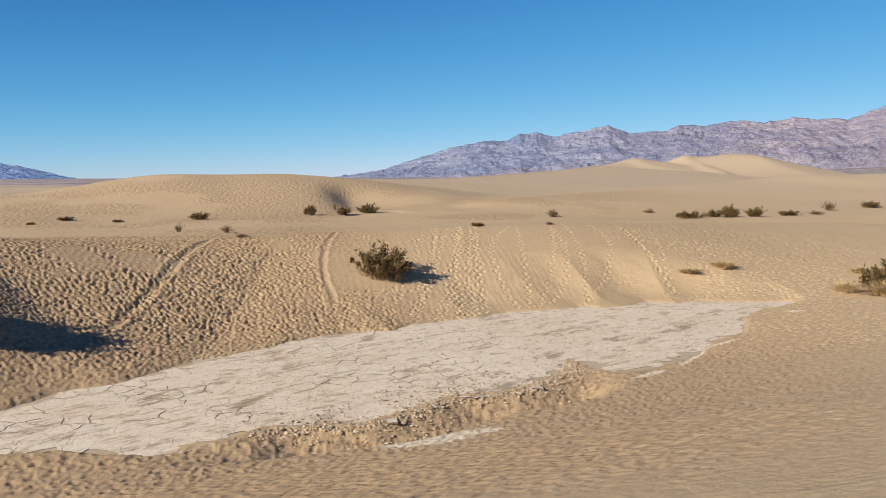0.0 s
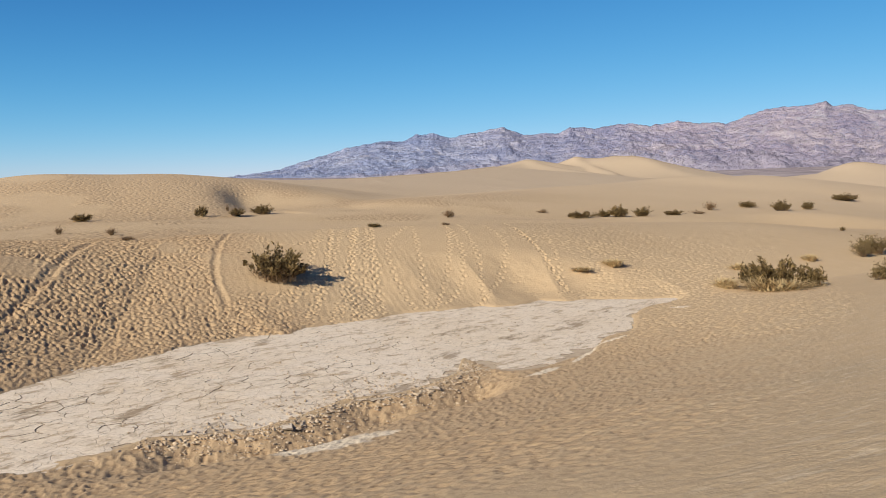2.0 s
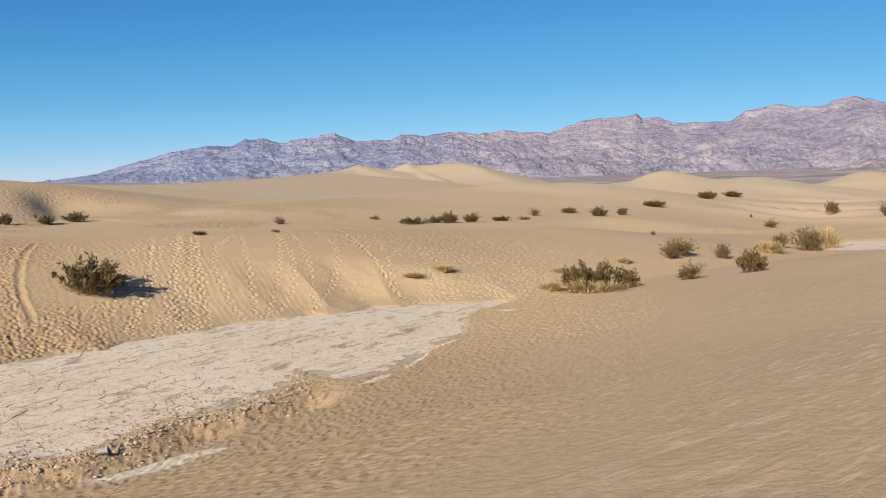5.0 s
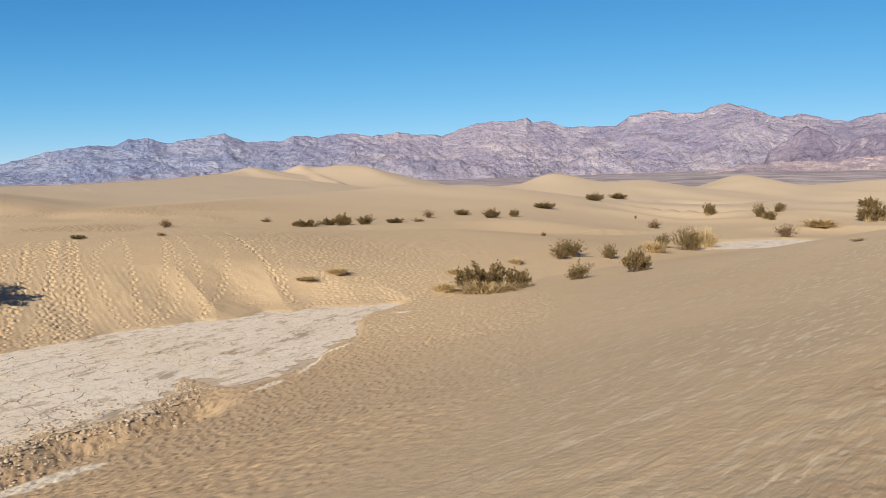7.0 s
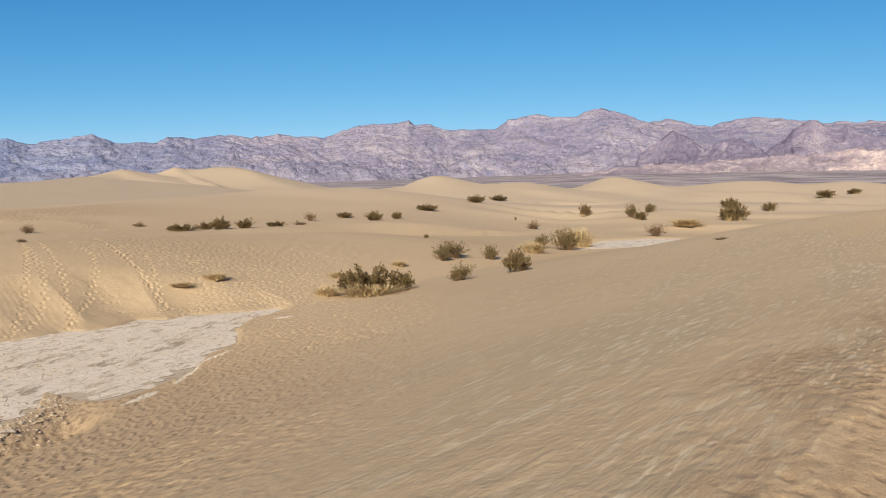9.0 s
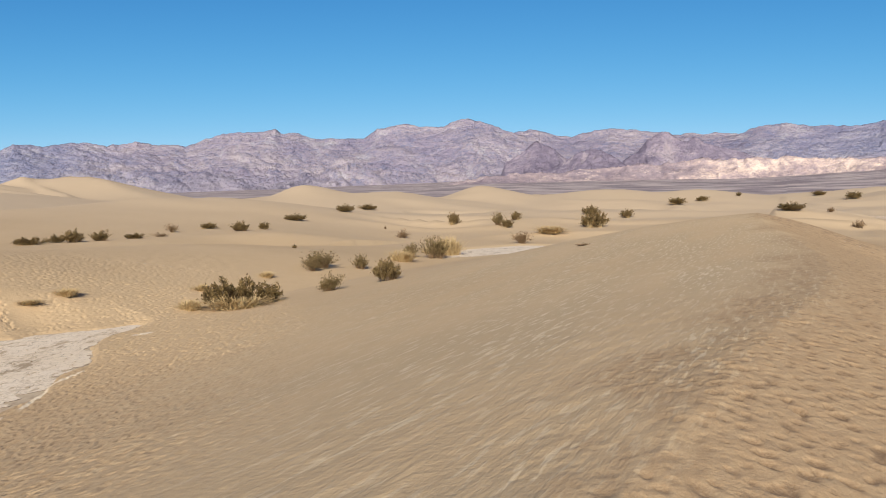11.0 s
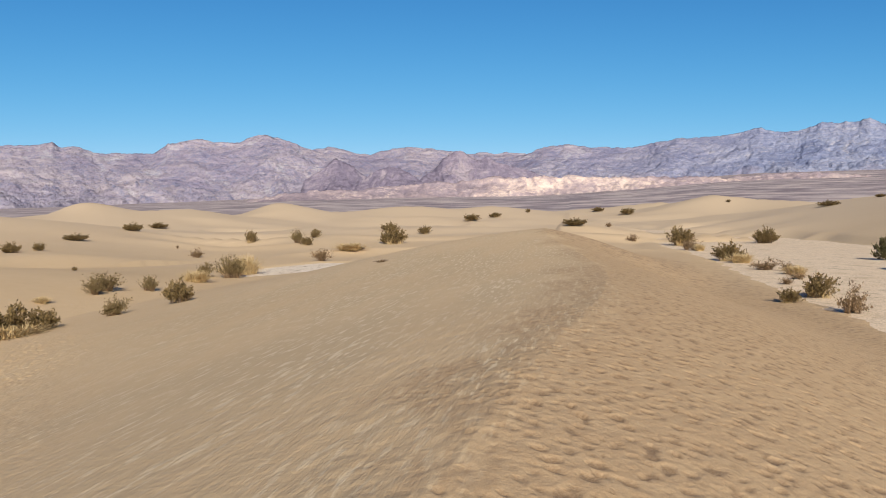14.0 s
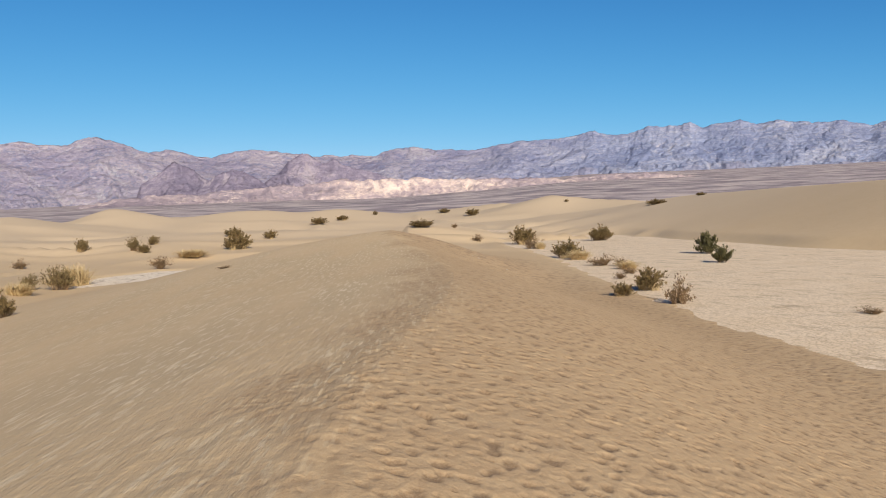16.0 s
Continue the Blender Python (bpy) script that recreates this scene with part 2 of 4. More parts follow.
def terrain(X, Y, known=None):
    R = np.hypot(X, Y)
    A = np.degrees(np.arctan2(X, Y))
    ph, pb = lines(X, Y) if known is None else known
    dh, sh, db, sb = np.abs(ph), np.sign(ph), np.abs(pb), np.sign(pb)
    low = -3.31 + 0.80 * step(-3, 3, -dh * sh)
    plateau = np.where(sb > 0, step(0, 14, db), 0) * step(44, 30, A) * step(-75, -55, A)
    base = low + (-1.75 - low) * plateau
    # the sand rises again past the small pan
    base = base + 1.9 * step(75, 170, R) * step(40, 50, A) * step(72, 66, A)
    far = step(110, 260, R)
    low_dunes = 1.5 * ridged(X / 62, Y / 95, 11, 3) + 0.8 * ridged(X / 26 + 3, Y / 34, 15, 2) * step(36, 46, A) - 1.8
    u, v = X * 0.82 + Y * 0.57 + 9 * fbm(X / 45, Y / 45, 18, 2), Y * 0.82 - X * 0.57
    wave = (1 - np.abs(vnoise(u / 15, v / 34, 19))) ** 1.6
    base = base + 1.9 * (wave - 0.45) * step(75, 130, R) * step(420, 260, R) * step(34, 42, A) * step(84, 74, A)
    base = base + far * low_dunes * (1 - step(500, 1000, R)) * step(1500, 500, R)
    base = base + 0.16 * fbm(X / 12, Y / 12, 3, 1) * step(30, 70, R)
    # gravel fans that rise to the mountains
    base = base + np.maximum(R - 700, 0) * (0.004 + 0.029 * step(5, 60, A) + 0.021 * step(62, 80, A))
    Z = base
    for crest in [BACK_DUNE, STAR] + STAR_ARMS + FAR_DUNES:
        Z = dune(X, Y, Z, crest, base, 0.75, 0.6)
    Z = dune(X, Y, Z, MIDDLE, base, 0.45, 0.3)
    Z = dune(X, Y, Z, LEFT_DUNE, base, 0.15, 0.6)
    Z = dune(X, Y, Z, ARM_A, base, 0.5, 0.4)
    Z = dune(X, Y, Z, ARM_B, base, 0.5, 0.4)
    hx, hy = (A + 6.2) * 1.75, R - 93
    Z = Z - 1.5 * np.exp(-(hx / np.where(hx < 0, 2.6, 9.0)) ** 2 - (hy / np.where(hy > 0, 5.0, 9.0)) ** 2)
    Z = dune(X, Y, Z, BANK, low, 0.1, 0.2)
    Z = dune(X, Y, Z, SPUR, low, 0.1, 0.3)
    # the bank's western end turns into a bowl that falls to the east
    Z = Z + 0.16 * np.clip(-7.0 - X, 0, 12) * step(0.3, 7, -pb) * step(21, 12, -pb) * step(-34, -24, X)
    Z = dune(X, Y, Z, HOME, low, 0.35, 0.15)
    Z = Z + 0.03 * fbm(X / 8, Y / 8, 8, 1) * step(6, 14, R) * step(400, 200, R)
    # pans
    wob = 0.35 * fbm(X / 1.6, Y / 1.6, 21, 3)
    for outline, z, soft in ((PAN, PAN_Z, 0.5), (SMALL_PAN, PAN_Z, 0.9), (FLAT, FLAT_Z, 1.6)):
        xs, ys = [p[0] for p in outline], [p[1] for p in outline]
        m = (X > min(xs) - 5) & (X < max(xs) + 5) & (Y > min(ys) - 5) & (Y < max(ys) + 5)
        if m.any():
            s = inside(X[m], Y[m], outline) + wob[m] * soft
            if z == PAN_Z:
                lim = z + 0.015 + 0.13 * np.maximum(-s, 0) + 0.02 * np.maximum(-s, 0) ** 2
                Z[m] += np.minimum(lim - Z[m], 0) * step(-4.8, -1.0, s)
            if z == FLAT_Z:
                # sand banked against the flat's edge
                Z[m] = np.where((s < -0.7) & (s > -8), np.maximum(Z[m], z + 0.08 - 0.10 * np.maximum(-s - 2.6, 0)), Z[m])
            f = step(-soft, 0.5 * soft, s) * step(z + 1.0, z + 0.4, Z[m])
            Z[m] = np.where(s > -soft, (Z[m] * (1 - f) + (z - 0.16) * f), Z[m])
    # the worn bank below the broken edge of the pan
    m = (X > -9) & (X < 9) & (Y > 10) & (Y < 26)
    d, side, (amt,) = along(X[m], Y[m], LEDGE)
    s = -inside(X[m], Y[m], PAN)
    rough = 0.025 * fbm(X[m] / 0.35, Y[m] / 0.35, 23, 3) + 0.02 * fbm(X[m] / 0.12, Y[m] / 0.12, 27, 2)
    slope = PAN_Z + 0.03 - (0.04 + 0.32 * amt) * step(-0.1, 1.3, s) + rough * step(-0.1, 0.2, s)
    near = step(2.6, 1.2, d) * step(-0.25, -0.08, s) * step(3.4, 1.4, s) * step(4.6, 3.2, X[m])
    Z[m] = np.maximum(Z[m], -99) * (1 - near) + slope * near
    return Z


def dents(X, Y, cell, size, depth, seed, chance=1.0, turn=0.0, stretch=1.6):
    """Worn footprints: hollows with a soft rim, one to a cell at most."""
    out = np.zeros(X.shape)
    i0, j0 = np.floor(X / cell), np.floor(Y / cell)
    for di in (-1, 0, 1):
        for dj in (-1, 0, 1):
            i, j = i0 + di, j0 + dj
            cx, cy = (i + 0.1 + 0.8 * hash01(i, j, seed)) * cell, (j + 0.1 + 0.8 * hash01(i, j, seed + 1)) * cell
            a = turn + (hash01(i, j, seed + 2) - 0.5) * 1.6
            s = size * (0.7 + 0.6 * hash01(i, j, seed + 3))
            on = (hash01(i, j, seed + 4) < chance) * (0.45 + 0.75 * hash01(i, j, seed + 5))
            ex, ey = X - cx, Y - cy
            p, q = (ex * np.cos(a) + ey * np.sin(a)) / (s * stretch), (ey * np.cos(a) - ex * np.sin(a)) / s
            r2 = p * p + q * q
            out += on * depth * (-np.exp(-r2 ** 1.5) + 0.22 * np.exp(-(np.sqrt(r2) - 1.4) ** 2 * 8))
    return out


def tracks():
    """Lines of footprints over the bank: where each begins, bends and ends, and how many people walked side by side."""
    runs = [([(-2.6, 29), (-1.2, 33), (-0.6, 40)], 3), ([(-0.4, 28.5), (0.7, 33), (1.2, 40)], 5), ([(1.9, 29), (1.4, 34), (1.5, 41)], 4), ([(3.1, 30.4), (2.5, 35), (1.6, 41)], 1),
            ([(5.0, 31), (3.1, 36), (4.6, 41)], 1), ([(6.1, 31), (5.6, 35), (5.0, 41)], 1), ([(6.3, 31), (7.4, 36), (7.3, 42)], 1), ([(7.4, 32), (8.6, 36), (7.2, 42)], 1), ([(9.9, 33), (9.4, 37), (8.0, 43)], 1),
            ([(9.6, 32), (11.6, 38), (10.0, 43)], 1), ([(16.2, 35), (13.8, 39), (11.0, 46)], 4), ([(15.6, 35), (15.0, 39), (13.6, 46)], 1), ([(18.2, 42), (17.6, 47), (16.4, 50)], 1), ([(22.4, 44), (20.2, 47), (18.8, 52)], 1),
            ([(-6.6, 29), (-3.0, 31), (0.2, 33.5)], 2), ([(-9.5, 28), (-6.0, 30.5), (-3.2, 31)], 2), ([(-11.5, 37.5), (-9.5, 33), (-8.8, 29)], 2), ([(-14, 31), (-10.5, 34.5), (-7, 38.5)], 2), ([(-6, 38), (-3.6, 36), (2, 38.5)], 2),
            ([(-27, 27), (-24, 25.5), (-21, 24)], 2), ([(-27.6, 29), (-24, 27), (-21.5, 25)], 2), ([(-27, 32), (-23, 29), (-20.5, 26)], 3), ([(-24, 34), (-20.5, 30), (-18.5, 26)], 3), ([(-21, 36), (-18, 31), (-17, 26)], 3),
            ([(-15, 26), (-14, 31), (-11, 37)], 3), ([(-18, 25.5), (-15, 29), (-13.5, 37)], 3), ([(8, 60), (4, 70), (5, 80)], 1), ([(6.8, 58), (8.6, 66), (9, 74)], 2)]
    return [([polar(a, d) for a, d in run], n) for run, n in runs]


def trails(X, Y, Z):
    """Single lines of footprints up the bank, and two long slide marks."""
    rnd = random.Random(5)
    strip = np.nonzero((np.abs(X) < 30) & (Y > 20) & (Y < 82))[0]
    for run, n in tracks():
        line = np.array([p for p in smooth_line(run, 12)])
        length = np.concatenate([[0], np.cumsum(np.hypot(*np.diff(line, axis=0).T))])
        d, _, _ = along(X[strip], Y[strip], [tuple(p) for p in line])
        near = strip[d < 2.0]
        for lane in range(n):
            off, s = rnd.uniform(-0.22, 0.22) * n, rnd.uniform(0, 0.3)
            k = 0
            while s < length[-1]:
                x, y = np.interp(s, length, line[:, 0]), np.interp(s, length, line[:, 1])
                x += off * (1 - 0.3 * s / length[-1]) + rnd.uniform(-0.05, 0.05) + (0.055 if k % 2 else -0.055)
                y += rnd.uniform(-0.06, 0.06)
                s, k = s + rnd.uniform(0.20, 0.30), k + 1
                m = near[(np.abs(X[near] - x) < 0.4) & (np.abs(Y[near] - y) < 0.45)]
                r2 = ((X[m] - x) / rnd.uniform(0.05, 0.07)) ** 2 + ((Y[m] - y) / rnd.uniform(0.07, 0.10)) ** 2
                Z[m] += rnd.uniform(0.03, 0.06) * (-np.exp(-r2 ** 1.4) + 0.3 * np.exp(-(np.sqrt(r2) - 1.5) ** 2 * 5))
    slides = ((0.15, 0.045, [polar(-23.2, 25.2), polar(-21.3, 27.2), polar(-18.6, 31), polar(-16.0, 36.5)]), (0.10, 0.035, [polar(-7.6, 29.5), polar(-8.3, 32), polar(-8.2, 35), polar(-7.4, 38.6)]))
    for w, deep, run in slides:
        d, _, _ = along(X[strip], Y[strip], smooth_line(run))
        d = d + 0.05 * vnoise(X[strip] / 0.4, Y[strip] / 0.4, 71)
        Z[strip] += 0.5 * deep * np.exp(-((d - 1.9 * w) / (0.6 * w)) ** 2) - deep * np.exp(-(d / w) ** 2)
    return Z


def marked(X, Y):
    """The terrain with the footprints, ripples and wind marks on it, and where each kind of sand, painted shade and
    haze lies.
    """
    p, pb = lines(X, Y)
    Z = terrain(X, Y, (p, pb))
    R = np.hypot(X, Y)
    A = np.degrees(np.arctan2(X, Y))
    pan = np.maximum(inside(X, Y, PAN), inside(X, Y, FLAT))
    dry = step(0.2, -0.5, pan)
    n = R < 70
    x, y = X[n], Y[n]
    # the trampled back of the dune underfoot: old prints blurred by the wind, with sharper ones among them
    edge = p + 1.5 * fbm(X / 2.2, Y / 2.2, 31, 4)
    walked = step(1.2, -0.9, edge) * step(-15, -8, p) * step(95, 55, R) * dry
    wx, wy = x + 0.10 * fbm(x / 0.5, y / 0.5, 45, 2), y + 0.10 * fbm(x / 0.5, y / 0.5, 47, 2)
    z = dents(wx, wy, 0.25, 0.058, 0.022, 40, 0.85, 0.5, 1.4) + dents(wx, wy, 0.17, 0.036, 0.013, 50, 0.6, 0.9, 1.5)
    # depth mask for the shade painted into the prints
    hollow_shade = np.zeros(X.shape)
    hollow_shade[n] = walked[n] * step(0.15, 0.75, -z / 0.020)
    z = z + 0.009 * fbm(x / 0.30, y / 0.30, 44, 3) - 0.005 * np.abs(vnoise((x * 0.9 + y * 0.42) / 0.75, (y * 0.9 - x * 0.42) / 0.24, 46))
    Z[n] += walked[n] * z
    # small worn hollows at the foot of the near slope
    low = step(2.5, 7, p) * step(33, 19, R) * step(40, 16, A) * dry
    z = dents(x, y, 0.19, 0.052, 0.036, 60, 0.85, 0.3)
    hollow_shade[n] = np.maximum(hollow_shade[n], 0.8 * low[n] * np.clip(-z / 0.03, 0, 1))
    Z[n] += low[n] * (z + 0.010 * fbm(x / 0.16, y / 0.16, 64, 2))
    Z[n] += ((1 - low) * step(34, 50, A) * dry)[n] * 0.3 * dents(x, y, 0.8, 0.05, 0.03, 65, 0.12, 0.3)
    # trodden bank: dense to the west and along its foot, with smooth rippled patches left between
    bank = step(20, 24, R) * np.where(pb < 0, 1, step(5, 1, np.abs(pb))) * dry * step(62, 48, R) * step(-26, -21, pb) * step(40, 26, A)
    spots = step(-0.22, 0.12, fbm(X / 3.2, Y / 3.2, 35, 2) + 0.10)
    west = step(-3.5, -11, A)
    foot = step(32, 27, R) * step(2.0, -5.0, A)
    trod = bank * np.clip(west * np.maximum(spots, 0.12) + foot * 0.8, 0, 1)
    slope_ = x * 0.75 + y * 0.66
    cross = y * 0.75 - x * 0.66
    big = dents(cross, slope_, 0.20, 0.052, 0.095, 70, 0.97, 0.2, 1.5)
    fine_ = dents(x, y, 0.15, 0.042, 0.058, 75, 0.9, 0.4, 1.4)
    m = step(27.5, 25.0, R)[n]
    Z[n] += trod[n] * (big * (1 - 0.75 * m) + fine_ * (0.35 + 0.65 * m))
    patch = bank * step(-0.05, 0.3, fbm(X / 5, Y / 5, 33, 2) + 0.4 * step(14, 22, A)) * step(8, 15, A)
    Z[n] += patch[n] * dents(x, y, 0.22, 0.055, 0.048, 80, 0.75, 0.6)
    further = step(44, 50, R) * step(125, 95, R) * step(20, 8, A) * step(0.0, 0.35, fbm(X / 9, Y / 9, 37, 3) + 0.1 + 0.4 * step(-4, -12, A))
    Z[n] += (further * (0.5 + 0.5 * west))[n] * dents(x, y, 0.55, 0.14, 0.07, 85, 0.7, 0.6)
    # wind ripples on the bank
    pr = (X * 0.97 + Y * 0.2) / 0.045 + 5.0 * fbm(X / 1.6, Y / 1.6, 91, 3)
    Z += 0.0035 * np.sin(pr) * bank * step(16, 8, A) * step(0, -1, pb) * (1 - trod) * step(-0.15, 0.2, fbm(X / 7, Y / 7, 92, 2) + 0.1)
    # crest of the slip face, crumpled by the wind
    s = (X * 0.95 + Y * 0.31)
    Z += 0.016 * fbm(s / 0.7 + p / 0.5, p / 0.22 - s / 1.1, 95, 3) * step(-1.2, 0.2, p) * step(6, 1.5, p) * step(40, 20, R)
    slip = step(-0.8, 0.6, p) * step(26, 6, p) * step(80, 35, R) * step(6, 36, A)
    brow = np.exp(-((edge - 0.1) / 0.6) ** 2) * step(45, 22, R)
    gravel = step(560, 900, R + 120 * fbm(X / 150, Y / 150, 77, 3))
    # thin films of pale mud on the sand by the pan
    film = np.zeros(X.shape)
    for cx, cy, rx, ry, a in ((-0.25, 14.2, 0.8, 0.62, 0.2), (0.5, 14.6, 0.6, 0.40, 0.2), (5.2, 20.2, 0.75, 0.16, 0.75), (6.9, 22.3, 1.7, 0.11, 1.05), (8.3, 24.2, 0.8, 0.10, 0.7), (12.9, 29.8, 0.4, 0.2, 0)):
        ex, ey = (X - cx) * math.cos(a) + (Y - cy) * math.sin(a), (Y - cy) * math.cos(a) - (X - cx) * math.sin(a)
        film = np.maximum(film, step(1.15, 0.75, np.hypot(ex / rx, ey / ry) + 0.35 * fbm(X / 0.4, Y / 0.4, 99, 3)))
    trodden = np.clip(walked + 0.8 * trod + 0.75 * low + 0.4 * bank * step(1, -7, A) + 0.1 * bank + 0.6 * further, 0, 1)
    return trails(X, Y, Z), dict(slip=slip, brow=brow, hollow_shade=hollow_shade, far_prints=further, pale=step(60, 180, R), walked=trodden, gravel=gravel, film=film)


# ---- end of terrain ----

# ---- materials ----
def material(name):
    m = bpy.data.materials.new(name)
    m.use_nodes = True
    t = m.node_tree
    return m, t, t.nodes["Principled BSDF"]


def add(t, kind, **inputs):
    n = t.nodes.new("ShaderNode" + kind)
    for k, v in inputs.items():
        if k in n.inputs:
            n.inputs[k].default_value = v
    return n


def place_of(t, scale=(1, 1, 1), turn=0.0):
    """World place, turned to its grain's run and then scaled."""
    g = add(t, "NewGeometry")
    m = add(t, "Mapping")
    m.vector_type = "TEXTURE"
    m.inputs["Scale"].default_value = [1 / s for s in scale]
    m.inputs["Rotation"].default_value = (0, 0, turn)
    t.links.new(g.outputs["Position"], m.inputs["Vector"])
    return m.outputs[0]


def noise_of(t, vec, scale, detail=4.0, rough=0.55):
    n = add(t, "TexNoise", Scale=scale, Detail=detail, Roughness=rough)
    t.links.new(vec, n.inputs["Vector"])
    return n.outputs["Fac"]


def ramp_of(t, fac, *stops):
    r = add(t, "ValToRGB")
    e = r.color_ramp.elements
    while len(e) < len(stops):
        e.new(0.5)
    for k, (p, c) in enumerate(stops):
        e[k].position = p
        e[k].color = (*c, 1) if len(c) == 3 else c
    t.links.new(fac, r.inputs[0])
    return r.outputs[0]


def mixed(t, fac, a, b, how="MIX"):
    n = t.nodes.new("ShaderNodeMix")
    n.data_type, n.blend_type = "RGBA", how
    for sock, v in ((n.inputs[0], fac), (n.inputs[6], a), (n.inputs[7], b)):
        if isinstance(v, (int, float)):
            sock.default_value = v
        elif isinstance(v, tuple):
            sock.default_value = (*v, 1)
        else:
            t.links.new(v, sock)
    return n.outputs[2]


def sums(t, how, a, b):
    n = t.nodes.new("ShaderNodeMath")
    n.operation = how
    for sock, v in zip(n.inputs, (a, b)):
        if isinstance(v, (int, float)):
            sock.default_value = v
        else:
            t.links.new(v, sock)
    return n.outputs[0]


def bumped(t, b, height, distance, strength=1.0, normal=None):
    n = add(t, "Bump", Strength=strength, Distance=distance)
    t.links.new(height, n.inputs["Height"])
    if normal is not None:
        t.links.new(normal, n.inputs["Normal"])
    t.links.new(n.outputs[0], b.inputs["Normal"])
    return n.outputs[0]


def of_attribute(t, name):
    n = t.nodes.new("ShaderNodeAttribute")
    n.attribute_name = name
    return n.outputs["Fac"]


def sand_material():
    m, t, b = material("dune_sand")
    p = place_of(t)
    big = noise_of(t, p, 0.06, 5)
    mid = noise_of(t, p, 1.3, 5, 0.6)
    grain = noise_of(t, p, 70, 2, 0.7)
    col = ramp_of(t, big, (0.3, (0.505, 0.358, 0.202)), (0.7, (0.56, 0.408, 0.238)))
    col = mixed(t, ramp_of(t, mid, (0.38, (0, 0, 0)), (0.72, (0.3, 0.3, 0.3))), col, (0.45, 0.315, 0.172))
    # paler sand on the far dunes, distance haze put into the colour
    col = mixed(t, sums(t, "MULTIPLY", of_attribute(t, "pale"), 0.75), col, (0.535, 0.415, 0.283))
    # trodden sand is browner and coarser
    trod = of_attribute(t, "walked")
    dark = ramp_of(t, noise_of(t, p, 3.2, 5, 0.65), (0.36, (0.55, 0.55, 0.55)), (0.66, (1, 1, 1)))
    col = mixed(t, sums(t, "MULTIPLY", sums(t, "MULTIPLY", dark, trod), 0.8), col, (0.365, 0.235, 0.124))
    # dark spots about a heel's width, shade of old prints put into the colour
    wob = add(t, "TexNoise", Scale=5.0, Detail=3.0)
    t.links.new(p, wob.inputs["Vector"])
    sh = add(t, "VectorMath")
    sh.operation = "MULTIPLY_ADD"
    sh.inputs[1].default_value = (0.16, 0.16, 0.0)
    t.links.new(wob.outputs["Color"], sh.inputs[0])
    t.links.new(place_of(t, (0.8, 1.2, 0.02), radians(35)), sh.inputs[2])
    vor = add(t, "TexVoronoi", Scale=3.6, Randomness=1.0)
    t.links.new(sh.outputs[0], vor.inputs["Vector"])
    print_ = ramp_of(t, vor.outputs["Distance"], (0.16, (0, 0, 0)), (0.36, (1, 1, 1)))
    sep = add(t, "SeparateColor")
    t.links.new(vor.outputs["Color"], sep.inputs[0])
    heel_shade = sums(t, "MULTIPLY", sums(t, "SUBTRACT", 1.0, print_), sums(t, "MULTIPLY", sep.outputs[0], trod))
    col = mixed(t, sums(t, "MULTIPLY", heel_shade, 0.3), col, (0.21, 0.125, 0.062))
    # prints darkened by their depth, shade put into the sand colour
    col = mixed(t, sums(t, "MULTIPLY", of_attribute(t, "hollow_shade"), 0.8), col, (0.17, 0.102, 0.055))
    # pale wind streaks on the slip face, along the crest
    along_ = radians(22)
    streak = ramp_of(t, noise_of(t, place_of(t, (1.6, 11.0, 1), along_), 1.0, 4, 0.6), (0.54, (0, 0, 0)), (0.62, (1, 1, 1)))
    wide = ramp_of(t, noise_of(t, place_of(t, (0.10, 0.55, 1), along_), 1.0, 3), (0.42, (0, 0, 0)), (0.62, (1, 1, 1)))
    streak = sums(t, "MULTIPLY", streak, sums(t, "ADD", 0.35, sums(t, "MULTIPLY", wide, 0.65)))
    slip = of_attribute(t, "slip")
    col = mixed(t, sums(t, "MULTIPLY", sums(t, "MULTIPLY", wide, slip), 0.4), col, (0.41, 0.315, 0.19))
    col = mixed(t, sums(t, "MULTIPLY", sums(t, "MULTIPLY", streak, slip), 0.62), col, (0.74, 0.61, 0.41))
    # coarse brown sand drawn out along the brow of the crest
    drawn = ramp_of(t, noise_of(t, place_of(t, (0.7, 4.5, 1), radians(32)), 1.0, 5, 0.65), (0.42, (0.1, 0.1, 0.1)), (0.60, (1, 1, 1)))
    col = mixed(t, sums(t, "MULTIPLY", sums(t, "MULTIPLY", drawn, of_attribute(t, "brow")), 0.5), col, (0.31, 0.19, 0.095))
    col = mixed(t, ramp_of(t, grain, (0.3, (0, 0, 0)), (0.75, (0.22, 0.22, 0.22))), col, (0.70, 0.57, 0.39))
    col = mixed(t, sums(t, "MULTIPLY", of_attribute(t, "film"), 0.8), col, (0.76, 0.65, 0.48))
    # the gravel floor of the valley beyond the dunes
    gv = ramp_of(t, noise_of(t, place_of(t, (1, 1, 1)), 0.012, 6, 0.65), (0.40, (0.225, 0.18, 0.185)), (0.5, (0.35, 0.29, 0.28)), (0.60, (0.52, 0.43, 0.38)))
    col = mixed(t, of_attribute(t, "gravel"), col, gv)
    t.links.new(col, b.inputs["Base Color"])
    b.inputs["Roughness"].default_value = 0.95
    b.inputs["Specular IOR Level"].default_value = 0.12
    n1 = bumped(t, b, noise_of(t, p, 9, 5, 0.65), 0.03, 0.6)
    n2 = bumped(t, b, sums(t, "MULTIPLY", noise_of(t, place_of(t, (1.5, 9.0, 1), along_), 1.6, 4, 0.65), slip), 0.05, 0.45, n1)
    # old prints on the farther slopes
    pits = add(t, "TexVoronoi", Scale=2.1, Randomness=1.0)
    t.links.new(p, pits.inputs["Vector"])
